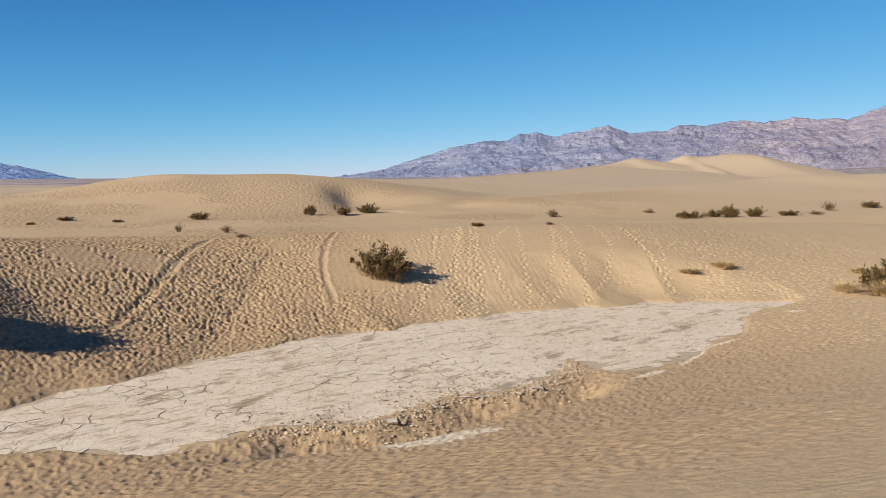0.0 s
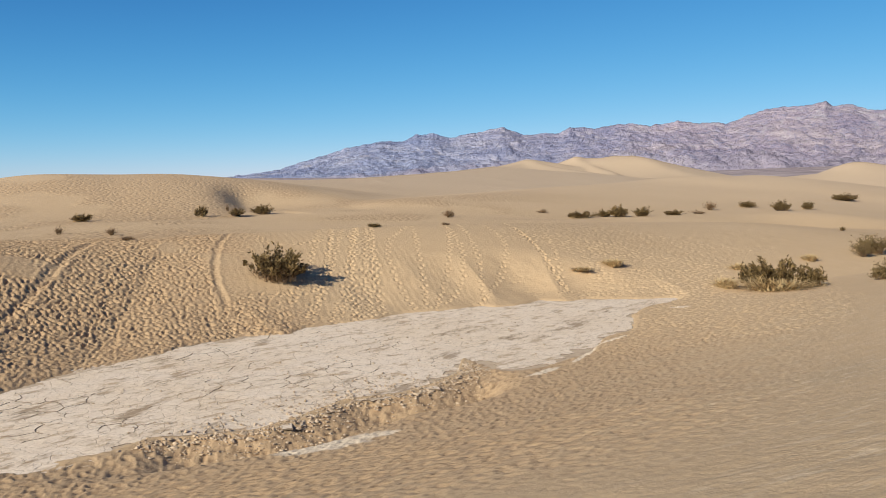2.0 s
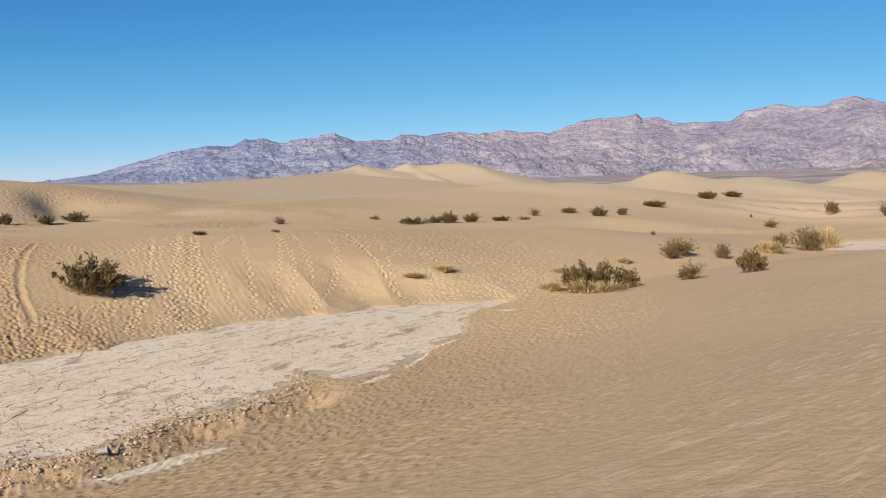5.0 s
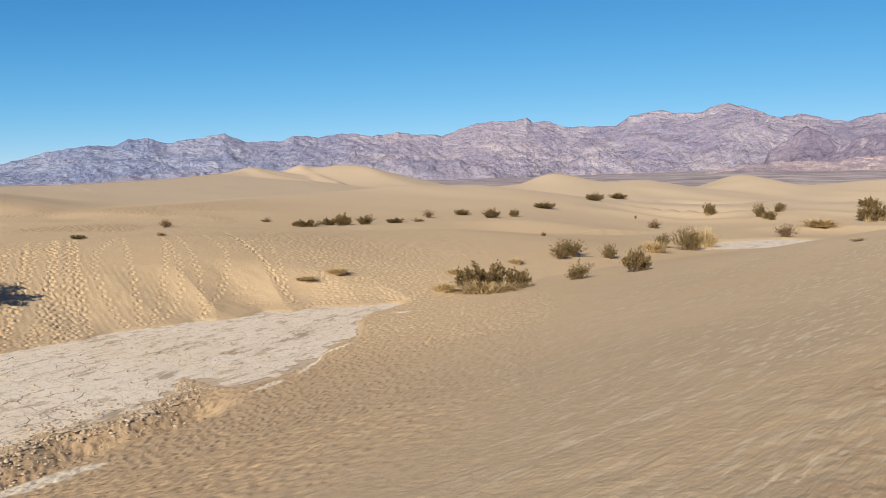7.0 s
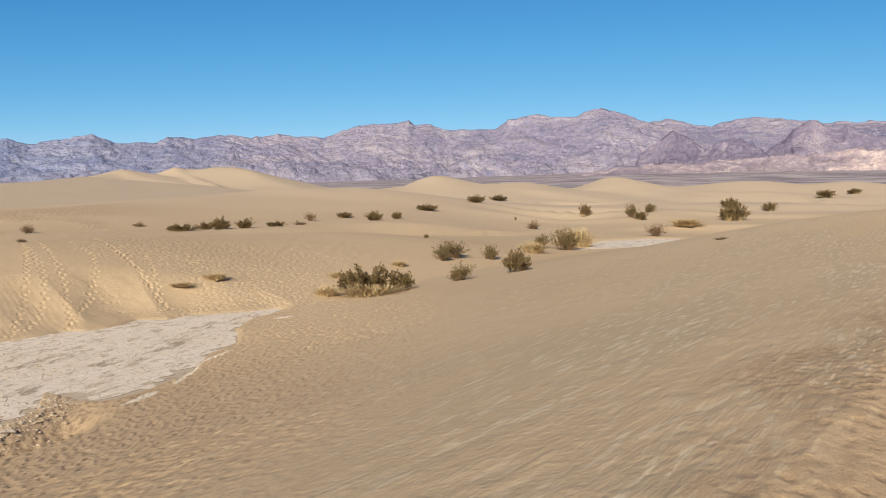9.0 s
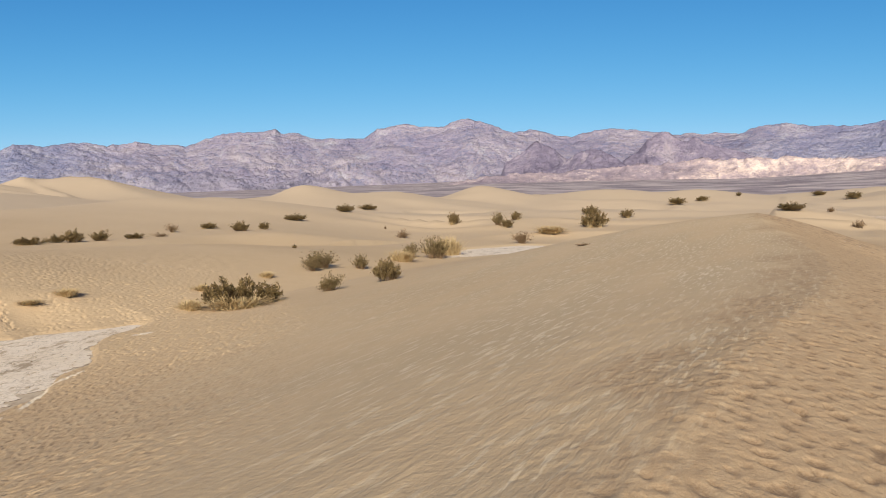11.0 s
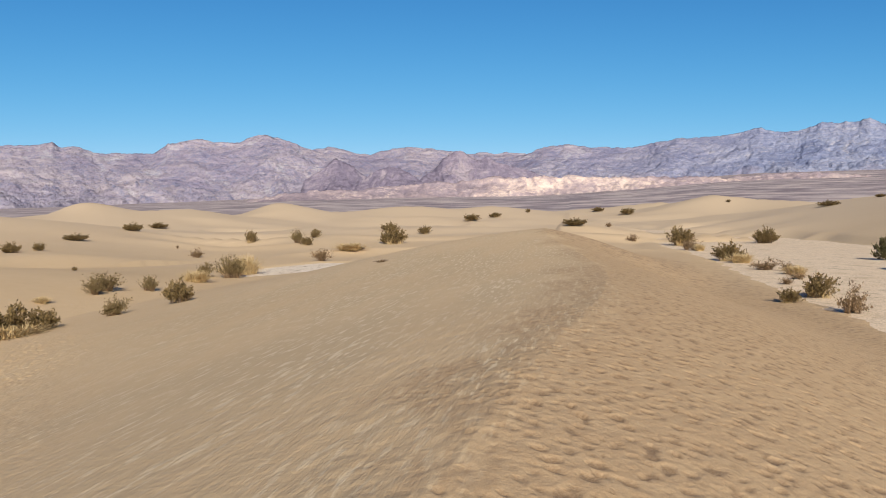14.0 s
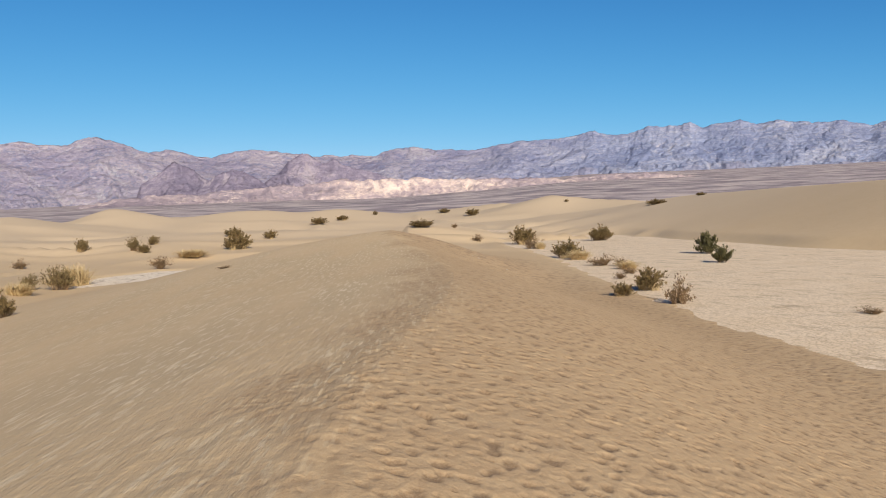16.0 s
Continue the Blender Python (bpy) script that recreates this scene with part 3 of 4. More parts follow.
    n2 = bumped(t, b, sums(t, "MULTIPLY", ramp_of(t, pits.outputs["Distance"], (0.1, (0, 0, 0)), (0.5, (1, 1, 1))), of_attribute(t, "far_prints")), 0.07, 0.7, n2)
    # trodden sand: small cusps between old prints, and shallow heel marks
    for size_, deep in ((2.6, 0.022), (7.0, 0.025)):
        cusp = noise_of(t, place_of(t, (0.8, 1.3, 0.1), radians(35)), size_, 3, 0.5)
        cusp = sums(t, "ABSOLUTE", sums(t, "SUBTRACT", cusp, 0.5), 0.0)
        n2 = bumped(t, b, sums(t, "MULTIPLY", cusp, trod), deep, 0.9, n2)
    n2 = bumped(t, b, sums(t, "MULTIPLY", print_, trod), 0.012, 0.5, n2)
    bumped(t, b, grain, 0.004, 0.6, n2)
    return m


def crust_material(name, cells, pale, warm, patch, least=0.06, wide=0.11, soiled=1.0):
    m, t, b = material(name)
    p = place_of(t)
    big = noise_of(t, p, 0.45, 5, 0.6)
    fine = noise_of(t, p, 14, 5, 0.65)
    info = add(t, "ObjectInfo")
    dirt = noise_of(t, place_of(t, (0.6, 1.5, 1), radians(40)), 2.2, 7, 0.72)
    col = mixed(t, ramp_of(t, big, (0.42, (0, 0, 0)), (0.66, (1, 1, 1))), pale, warm)
    # blown sand in thin drifts, and grey stains
    d_ = (0.75 * soiled,) * 3
    col = mixed(t, ramp_of(t, dirt, (0.54, (0, 0, 0)), (0.64, d_)), col, patch)
    soil = noise_of(t, place_of(t, (0.4, 1.1, 1), radians(52)), 0.9, 8, 0.76)
    s_ = (0.7 * soiled,) * 3
    col = mixed(t, ramp_of(t, soil, (0.56, (0, 0, 0)), (0.64, s_)), col, tuple(0.72 * c for c in patch))
    f_ = (0.3 * soiled,) * 3
    col = mixed(t, ramp_of(t, fine, (0.45, (0, 0, 0)), (0.75, f_)), col, patch)
    col = mixed(t, sums(t, "MULTIPLY", info.outputs["Random"], 0.16), col, (0.62, 0.56, 0.47))
    height = fine
    if cells:
        v = add(t, "TexVoronoi", Scale=cells, Randomness=0.95)
        v.feature = "DISTANCE_TO_EDGE"
        w = add(t, "VectorMath")
        w.operation = "ADD"
        nz = add(t, "TexNoise", Scale=3.0)
        t.links.new(p, nz.inputs["Vector"])
        t.links.new(p, w.inputs[0])
        sc = add(t, "VectorMath")
        sc.operation = "SCALE"
        sc.inputs["Scale"].default_value = 0.25
        t.links.new(nz.outputs["Color"], sc.inputs[0])
        t.links.new(sc.outputs[0], w.inputs[1])
        t.links.new(w.outputs[0], v.inputs["Vector"])
        edge = ramp_of(t, v.outputs["Distance"], (0.01, (0, 0, 0)), (wide, (1, 1, 1)))
        some = ramp_of(t, noise_of(t, p, 0.35, 4, 0.6), (0.40, (least, least, least)), (0.66, (max(0.55, least),) * 3))
        line_ = sums(t, "MULTIPLY", sums(t, "SUBTRACT", 1.0, edge), some)
        col = mixed(t, line_, col, (0.38, 0.27, 0.155))
        height = sums(t, "SUBTRACT", sums(t, "MULTIPLY", fine, 0.35), line_)
    t.links.new(col, b.inputs["Base Color"])
    b.inputs["Roughness"].default_value = 0.9
    b.inputs["Specular IOR Level"].default_value = 0.2
    n1 = bumped(t, b, noise_of(t, p, 2.2, 5, 0.6), 0.05, 0.6)
    bumped(t, b, height, 0.02, 0.6, n1)
    return m


def rock_material(name, stops, band=0.05, relief=25.0, warm=None, vein_and_shade=None, fan=None, size=0.03):
    m, t, b = material(name)
    p = place_of(t)
    big = noise_of(t, p, 0.0030, 5, 0.6)
    fine = noise_of(t, p, size, 8, 0.72)
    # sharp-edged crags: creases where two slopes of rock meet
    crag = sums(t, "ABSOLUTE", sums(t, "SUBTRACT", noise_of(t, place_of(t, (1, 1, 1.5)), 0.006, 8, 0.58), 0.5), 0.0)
    strata = noise_of(t, place_of(t, (0.10, 0.10, 1.0)), band, 6, 0.62)
    f = sums(t, "ADD", sums(t, "MULTIPLY", big, 0.40), sums(t, "ADD", sums(t, "MULTIPLY", strata, 0.22), sums(t, "MULTIPLY", fine, 0.38)))
    col = ramp_of(t, f, *stops)
    if warm:
        # redder rock towards the east, bluer elsewhere for haze put into the colour
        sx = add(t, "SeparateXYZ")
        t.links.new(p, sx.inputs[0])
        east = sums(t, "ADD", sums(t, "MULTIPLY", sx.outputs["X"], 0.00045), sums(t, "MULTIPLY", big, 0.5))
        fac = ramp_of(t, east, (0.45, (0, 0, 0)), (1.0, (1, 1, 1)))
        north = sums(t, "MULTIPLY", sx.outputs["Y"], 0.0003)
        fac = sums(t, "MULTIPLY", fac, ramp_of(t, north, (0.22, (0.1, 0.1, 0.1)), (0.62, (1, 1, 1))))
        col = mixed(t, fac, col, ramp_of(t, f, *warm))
    if vein_and_shade:
        # thin pale and dark beds that run across the slopes
        lines_ = noise_of(t, place_of(t, (0.5, 0.5, 2.6)), 0.012, 6, 0.62)
        here = ramp_of(t, noise_of(t, p, 0.008, 3), (0.42, (0, 0, 0)), (0.55, (1, 1, 1)))
        pale_ = ramp_of(t, lines_, (0.492, (0, 0, 0)), (0.503, (0.8, 0.8, 0.8)), (0.516, (0, 0, 0)))
        dark_ = ramp_of(t, lines_, (0.55, (0, 0, 0)), (0.563, (0.7, 0.7, 0.7)), (0.58, (0, 0, 0)))
        col = mixed(t, sums(t, "MULTIPLY", pale_, here), col, vein_and_shade[0])
        col = mixed(t, dark_, col, vein_and_shade[1])
        # pale talus in the gullies; ribs darkened, relief shading put into the colour
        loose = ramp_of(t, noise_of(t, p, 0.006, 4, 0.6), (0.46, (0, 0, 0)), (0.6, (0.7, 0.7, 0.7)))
        col = mixed(t, sums(t, "MULTIPLY", of_attribute(t, "talus"), loose), col, vein_and_shade[0])
        col = mixed(t, sums(t, "MULTIPLY", of_attribute(t, "rib_shade"), 0.45), col, vein_and_shade[1])
        # crag creases painted darker, their shade put into the colour
        col = mixed(t, ramp_of(t, crag, (0.004, (0.4, 0.4, 0.4)), (0.022, (0, 0, 0))), col, vein_and_shade[1])
    if fan:
        # gravel aprons on the lower slopes
        apron = sums(t, "ADD", of_attribute(t, "rise"), sums(t, "MULTIPLY", sums(t, "SUBTRACT", big, 0.5), 0.9))
        low_ = ramp_of(t, apron, (0.20, (1, 1, 1)), (0.42, (0, 0, 0)))
        streaks = noise_of(t, place_of(t, (0.12, 0.12, 2.0)), 0.05, 6, 0.65)
        col = mixed(t, low_, col, ramp_of(t, streaks, (0.38, fan[0]), (0.62, fan[1])))
    t.links.new(col, b.inputs["Base Color"])
    b.inputs["Roughness"].default_value = 0.95
    b.inputs["Specular IOR Level"].default_value = 0.1
    n1 = bumped(t, b, crag, relief * 8.0, 0.8)
    bumped(t, b, fine, relief, 1.0, n1)
    return m


def plant_material(name, a, c, rough=0.7):
    m, t, b = material(name)
    g = add(t, "NewGeometry")
    n = noise_of(t, place_of(t), 2.2, 3)
    r = sums(t, "ADD", sums(t, "MULTIPLY", g.outputs["Random Per Island"], 0.7), sums(t, "MULTIPLY", n, 0.3))
    t.links.new(ramp_of(t, r, (0.1, a), (0.85, c)), b.inputs["Base Color"])
    b.inputs["Roughness"].default_value = rough
    b.inputs["Specular IOR Level"].default_value = 0.25
    return m


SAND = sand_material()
CRUST = crust_material("pale_mud_crust", 2.6, (0.82, 0.70, 0.54), (0.77, 0.635, 0.46), (0.50, 0.375, 0.24), 0.3, 0.035, 1.7)
CRACKLE = crust_material("fine_cracked_crust", 4.6, (0.83, 0.655, 0.45), (0.78, 0.595, 0.385), (0.55, 0.405, 0.25), 0.38, 0.16, 1.25)
SHORE = crust_material("sandy_mud", 0, (0.52, 0.40, 0.26), (0.50, 0.37, 0.23), (0.44, 0.32, 0.20))
# very dark mud for plate sides, shade of the narrow cracks in its colour
CRACK_SHADE = crust_material("shaded_crack_mud", 0, (0.17, 0.125, 0.08), (0.15, 0.11, 0.07), (0.13, 0.095, 0.06))
RUBBLE = crust_material("broken_mud", 0, (0.52, 0.41, 0.285), (0.50, 0.38, 0.25), (0.33, 0.245, 0.16))
# mountain rock with the blue of the haze mixed into its base colours
HAZED_ROCK = rock_material("hazed_mauve_rock", ((0.43, (0.195, 0.235, 0.37)), (0.48, (0.26, 0.30, 0.435)), (0.525, (0.305, 0.34, 0.465)), (0.575, (0.39, 0.415, 0.52))), relief=11.0, size=0.05,
                     warm=((0.43, (0.265, 0.235, 0.315)), (0.48, (0.335, 0.295, 0.365)), (0.525, (0.385, 0.335, 0.385)), (0.575, (0.47, 0.405, 0.43))), vein_and_shade=((0.50, 0.475, 0.51), (0.18, 0.20, 0.32)),
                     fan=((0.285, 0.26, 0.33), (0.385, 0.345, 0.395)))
# farthest range: its blue is distance haze painted into the rock colour
HAZE_BLUE_ROCK = rock_material("far_hazed_rock", ((0.43, (0.18, 0.30, 0.58)), (0.50, (0.27, 0.40, 0.66)), (0.575, (0.42, 0.54, 0.74))), relief=11.0, size=0.05, vein_and_shade=((0.44, 0.52, 0.68), (0.10, 0.17, 0.37)))
DARK_ROCK = rock_material("dark_volcanic_rock", ((0.40, (0.17, 0.145, 0.20)), (0.5, (0.265, 0.225, 0.285)), (0.60, (0.40, 0.34, 0.365))), relief=10.0, vein_and_shade=((0.40, 0.345, 0.37), (0.16, 0.14, 0.20)))
PINK_ROCK = rock_material("pink_badland_clay", ((0.42, (0.27, 0.22, 0.25)), (0.48, (0.38, 0.305, 0.315)), (0.53, (0.51, 0.395, 0.37)), (0.58, (0.74, 0.59, 0.50))), 0.05, 6.0, vein_and_shade=((0.78, 0.63, 0.53), (0.30, 0.24, 0.265)), size=0.05)

LEAF = plant_material("creosote_leaf", (0.062, 0.043, 0.018), (0.245, 0.165, 0.066))
LEAF_GREEN = plant_material("mesquite_leaf", (0.055, 0.05, 0.02), (0.14, 0.12, 0.05))
LEAF_GREY = plant_material("saltbush_leaf", (0.085, 0.062, 0.026), (0.235, 0.165, 0.07))
STRAW = plant_material("dry_straw", (0.38, 0.265, 0.12), (0.62, 0.47, 0.255))
TWIG = plant_material("dry_twig", (0.11, 0.066, 0.034), (0.28, 0.185, 0.098))
BARK = plant_material("grey_brown_bark", (0.09, 0.065, 0.045), (0.20, 0.145, 0.10))


# ---- ground ----
def mesh_of(name, verts, faces, mat_, smooth=True):
    """A mesh from arrays; faces all have the same number of corners."""
    me = bpy.data.meshes.new(name)
    verts = np.ascontiguousarray(verts, np.float32)
    faces = np.ascontiguousarray(faces, np.int32)
    n, k = faces.shape
    me.vertices.add(len(verts))
    me.vertices.foreach_set("co", verts.ravel())
    me.loops.add(n * k)
    me.loops.foreach_set("vertex_index", faces.ravel())
    me.polygons.add(n)
    me.polygons.foreach_set("loop_start", np.arange(0, n * k, k, dtype=np.int32))
    me.polygons.foreach_set("use_smooth", np.full(n, smooth))
    me.update(calc_edges=True)
    me.materials.append(mat_)
    return me


def sheet(rows, cols, closed=False):
    """Quads over a grid of rows x cols vertices."""
    i, j = np.meshgrid(np.arange(rows - 1), np.arange(cols if closed else cols - 1), indexing="ij")
    a, c = i * cols + j, i * cols + (j + 1) % cols
    return np.stack([a, c, c + cols, a + cols], -1).reshape(-1, 4)


def spread(lo, hi, unit, growth):
    """Distances from lo to hi whose step is at most unit and at most growth of the distance."""
    out, r = [], lo
    while r < hi:
        out.append(r)
        r += min(unit, r * growth)
    return out


def build_ground():
    """One round sheet of sand, finer near by than far off."""
    rings = [[0.0, 0.1, 0.25] + spread(0.4, 3.75, 0.055, 0.2) + [3.8], spread(3.8, 13, 0.04, 0.0055) + [13.0],
             [13.0] + spread(13.07, 24, 0.085, 0.2) + spread(24, 43, 0.058, 0.2) + spread(43.1, 48, 0.15, 0.2) + [48.0],
             [48.0] + spread(48.3, 110, 0.8, 0.007) + spread(111, 520, 400, 0.0125) + spread(526, 4900, 400, 0.03)]

    def bearings(rest, *runs):
        """Bearings all the way round, finer where the view passes."""
        out = [np.linspace(a, b, n, endpoint=False) for a, b, n in runs] + [np.linspace(99, 329, rest, endpoint=False)]
        return np.concatenate(out)

    plain = bearings(76, (-31, 99, 565))
    az_of = [bearings(300, (-31, 99, 300)), bearings(300, (-31, 99, 680)), bearings(76, (-31, 34, 730), (34, 99, 330)), plain]
    V, F, first = [], [], [0]
    for rr, az in zip(rings, az_of):
        R, Aa = np.meshgrid(np.array(rr), np.radians(az), indexing="ij")
        V.append(np.stack([R * np.sin(Aa), R * np.cos(Aa)], -1).reshape(-1, 2))
        F.append(sheet(len(rr), len(az), True) + first[-1])
        first.append(first[-1] + R.size)
    XY = np.concatenate(V)
    Z, fields = marked(XY[:, 0].copy(), XY[:, 1].copy())
    P = np.column_stack([XY, Z])
    # close the seams: the finer ring's edge lies on the chords of the coarser ring's edge
    for k in range(3):
        outer = first[k + 1] - len(az_of[k]) + np.arange(len(az_of[k]))
        inner = first[k + 1] + np.arange(len(az_of[k + 1]))
        few, many, a, b = (outer, inner, az_of[k], az_of[k + 1]) if len(outer) < len(inner) else (inner, outer, az_of[k + 1], az_of[k])
        for c in range(3):
            P[many, c] = np.interp(b, np.append(a, a[0] + 360), np.append(P[few, c], P[few[0], c]))
    me = mesh_of("ground", P, np.concatenate(F), SAND)
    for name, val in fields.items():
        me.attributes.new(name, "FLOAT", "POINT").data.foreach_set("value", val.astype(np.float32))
    ob = new("ground", me)
    return tagged(ob, "tan wind-rippled dune sand marked by many footprints", "sand", kind="structure")


build_ground()


# ---- mountains ----
def skyline(az, knots):
    a, e = [k[0] for k in knots], [k[1] for k in knots]
    return np.interp(az, a, e)


def mountain_range(name, label, knots, near, far, mat_, seed, rough=0.13, cut=0.30, dz=0.075, rows=100, foot=-30.0, rills=8.0):
    """A range that rises from its foot to the skyline, cut by gullies. knots: bearing and height in degrees."""
    az = np.arange(knots[0][0], knots[-1][0], dz)
    up = skyline(az, knots) + rough * (0.25 + fbm(az / 0.6, az * 0 + seed, seed, 5, 0.62))
    ends = step(knots[0][0], knots[0][0] + 1.0, az) * step(knots[-1][0], knots[-1][0] - 1.0, az)
    top = (EYE + far * np.tan(np.radians(skyline(az, knots))) - foot) * ends
    jag = far * np.radians(up - skyline(az, knots)) * ends
    s = np.concatenate([np.linspace(0, 1, rows), [1.08, 1.3]])
    S, T = np.meshgrid(s, top, indexing="ij")
    # only the upper slopes follow the skyline's every notch
    k = np.hanning(int(2.4 / dz) | 1)
    even = np.convolve(np.pad(top, len(k) // 2, "edge"), k / k.sum(), "valid")
    T = even + (T - even) * np.clip(S, 0, 1) ** 3
    _, AZ = np.meshgrid(s, az, indexing="ij")
    D = near + (far - near) * S ** 0.6
    X, Y = D * np.sin(np.radians(AZ)), D * np.cos(np.radians(AZ))
    wx, wy = X + 130 * fbm(X / 420, Y / 420, seed + 7, 3), Y + 130 * fbm(X / 420, Y / 420, seed + 9, 3)
    g = 0.7 * ridged(wx / 520, wy / 520, seed + 20, 6, 0.52) + 0.3 * ridged(wx / 170, wy / 170, seed + 40, 5, 0.6)
    # fine gullies that run down and aside from the spurs
    u = np.radians(AZ) * far + 240 * (g - 0.6) + 90 * fbm(X / 300, Y / 300, seed + 11, 2)
    v = D - near
    rill = ridged(u / 62, v / 240, seed + 60, 3, 0.6) + 0.6 * ridged(u / 27 + 0.4 * g, v / 110, seed + 70, 2, 0.6)
    bare = step(0.10, 0.42, S + 0.25 * fbm(X / 500, Y / 500, seed + 13, 2))
    Z = foot + T * (S + cut * 1.7 * (g - 0.68) * step(0.0, 0.2, S) * np.clip(1 - S, 0, 1) ** 0.7)
    Z = np.minimum(Z, foot + T * (0.06 + 0.94 * S)) + np.clip(S, 0, 1) ** 9 * jag
    Z = Z + rills * (rill - 1.0) * bare * np.minimum(T, 300) / 300 * (1 - 0.6 * np.clip(S, 0, 1) ** 6)
    Z = np.where(S > 1, foot + (T + jag) * (1 - (S - 1) * 2.5), Z)
    me = mesh_of(name, np.stack([X, Y, Z], -1).reshape(-1, 3), sheet(len(s), len(az)), mat_)
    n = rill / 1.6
    # masks of the talus gullies and of the ribs painted as shaded
    for key, val in (("talus", step(0.20, 0.08, n) * bare), ("rib_shade", step(0.58, 0.70, n + 0.15 * (g - 0.6)) * bare)):
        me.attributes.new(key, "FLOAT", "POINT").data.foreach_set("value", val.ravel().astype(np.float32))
    me.attributes.new("rise", "FLOAT", "POINT").data.foreach_set("value", np.clip(S, 0, 1).ravel().astype(np.float32))
    return tagged(new(name, me), label, "mountain", kind="structure")


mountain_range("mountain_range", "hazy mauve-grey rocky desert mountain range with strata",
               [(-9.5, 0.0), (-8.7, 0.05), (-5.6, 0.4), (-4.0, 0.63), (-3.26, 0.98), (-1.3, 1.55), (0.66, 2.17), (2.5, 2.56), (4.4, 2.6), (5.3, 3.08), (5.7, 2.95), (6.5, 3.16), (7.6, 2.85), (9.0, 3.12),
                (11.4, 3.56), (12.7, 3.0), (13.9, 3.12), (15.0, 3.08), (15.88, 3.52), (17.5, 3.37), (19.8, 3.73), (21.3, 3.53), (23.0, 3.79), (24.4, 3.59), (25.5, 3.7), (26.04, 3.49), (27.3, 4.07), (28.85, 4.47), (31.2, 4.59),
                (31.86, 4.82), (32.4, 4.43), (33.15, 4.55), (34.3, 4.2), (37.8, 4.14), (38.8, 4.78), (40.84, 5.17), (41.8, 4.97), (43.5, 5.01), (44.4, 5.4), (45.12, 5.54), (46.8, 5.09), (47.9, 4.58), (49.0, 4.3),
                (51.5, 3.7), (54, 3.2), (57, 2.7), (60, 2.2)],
               2500, 4300, HAZED_ROCK, 101)
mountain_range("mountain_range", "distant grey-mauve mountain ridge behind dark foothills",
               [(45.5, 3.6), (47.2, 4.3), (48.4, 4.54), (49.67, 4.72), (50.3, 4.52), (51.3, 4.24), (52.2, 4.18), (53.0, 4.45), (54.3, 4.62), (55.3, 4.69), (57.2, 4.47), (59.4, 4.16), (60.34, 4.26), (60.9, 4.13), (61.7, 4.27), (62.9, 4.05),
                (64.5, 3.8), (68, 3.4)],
               3000, 4600, HAZED_ROCK, 131, foot=55.0)
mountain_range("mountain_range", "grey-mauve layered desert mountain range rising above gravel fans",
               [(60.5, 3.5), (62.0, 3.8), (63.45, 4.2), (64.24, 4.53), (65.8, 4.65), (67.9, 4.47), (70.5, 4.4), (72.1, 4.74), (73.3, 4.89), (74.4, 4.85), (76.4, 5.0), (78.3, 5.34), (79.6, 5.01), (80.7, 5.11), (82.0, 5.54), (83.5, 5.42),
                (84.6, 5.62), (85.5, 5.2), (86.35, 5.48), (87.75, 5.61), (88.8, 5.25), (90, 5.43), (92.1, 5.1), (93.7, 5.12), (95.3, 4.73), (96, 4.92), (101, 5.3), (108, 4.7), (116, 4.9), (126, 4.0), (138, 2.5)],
               3100, 4480, HAZED_ROCK, 151, cut=0.25, foot=70.0)
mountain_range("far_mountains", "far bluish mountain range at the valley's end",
               [(-75, 1.8), (-60, 3.2), (-48, 2.6), (-38, 1.9), (-33, 1.6), (-28.2, 1.08), (-26.35, 0.74), (-24.13, 0.12), (-22.6, -0.35), (-20, -0.5)], 3600, 4600, HAZE_BLUE_ROCK, 201)
mountain_range("dark_hill", "dark brown conical volcanic hill before the range",
               [(54.6, 1.8), (56.1, 2.75), (56.7, 3.13), (57.3, 3.9), (57.85, 4.22), (58.43, 4.54), (58.9, 4.28), (59.4, 3.87), (59.9, 3.76), (60.34, 3.99), (61.1, 3.55), (62.6, 3.17), (64.5, 2.5), (66.5, 1.8)], 2700, 3300, DARK_ROCK, 301, 0.10, 0.5, dz=0.05, foot=10.0, rills=25.0)
mountain_range("dark_hill", "low dark reddish foothill before the range",
               [(49.6, 1.5), (51.1, 2.24), (51.8, 2.6), (52.6, 3.04), (53.5, 3.46), (54.2, 3.28), (54.8, 2.93), (55.4, 2.54), (57, 1.6)], 2550, 3050, DARK_ROCK, 331, 0.10, 0.5, dz=0.05, foot=10.0, rills=25.0)
mountain_range("dark_hill", "dark rocky spur at the foot of the range",
               [(46.8, 2.0), (48.8, 3.09), (49.5, 3.75), (49.83, 3.97), (50.25, 3.78), (51.1, 3.36), (51.7, 2.87), (53, 2.0)], 2900, 3400, DARK_ROCK, 361, 0.10, 0.5, dz=0.06, rows=60, foot=20.0, rills=25.0)
mountain_range("badland_hills", "pale pink eroded badland clay hills at the valley's edge",
               [(43, 0.9), (46, 1.5), (49.1, 1.72), (51.3, 1.72), (53.1, 1.98), (55, 2.1), (56.8, 2.25), (59.1, 2.3), (60.7, 2.55), (63.8, 2.55), (67.9, 2.5), (70.5, 2.4), (73.6, 2.35), (76.3, 2.2), (78.2, 2.35), (80.1, 2.42), (83, 2.35), (86, 1.9)], 1850, 2300, PINK_ROCK, 351, 0.16, 0.9, rows=60, foot=18.0, rills=35.0)


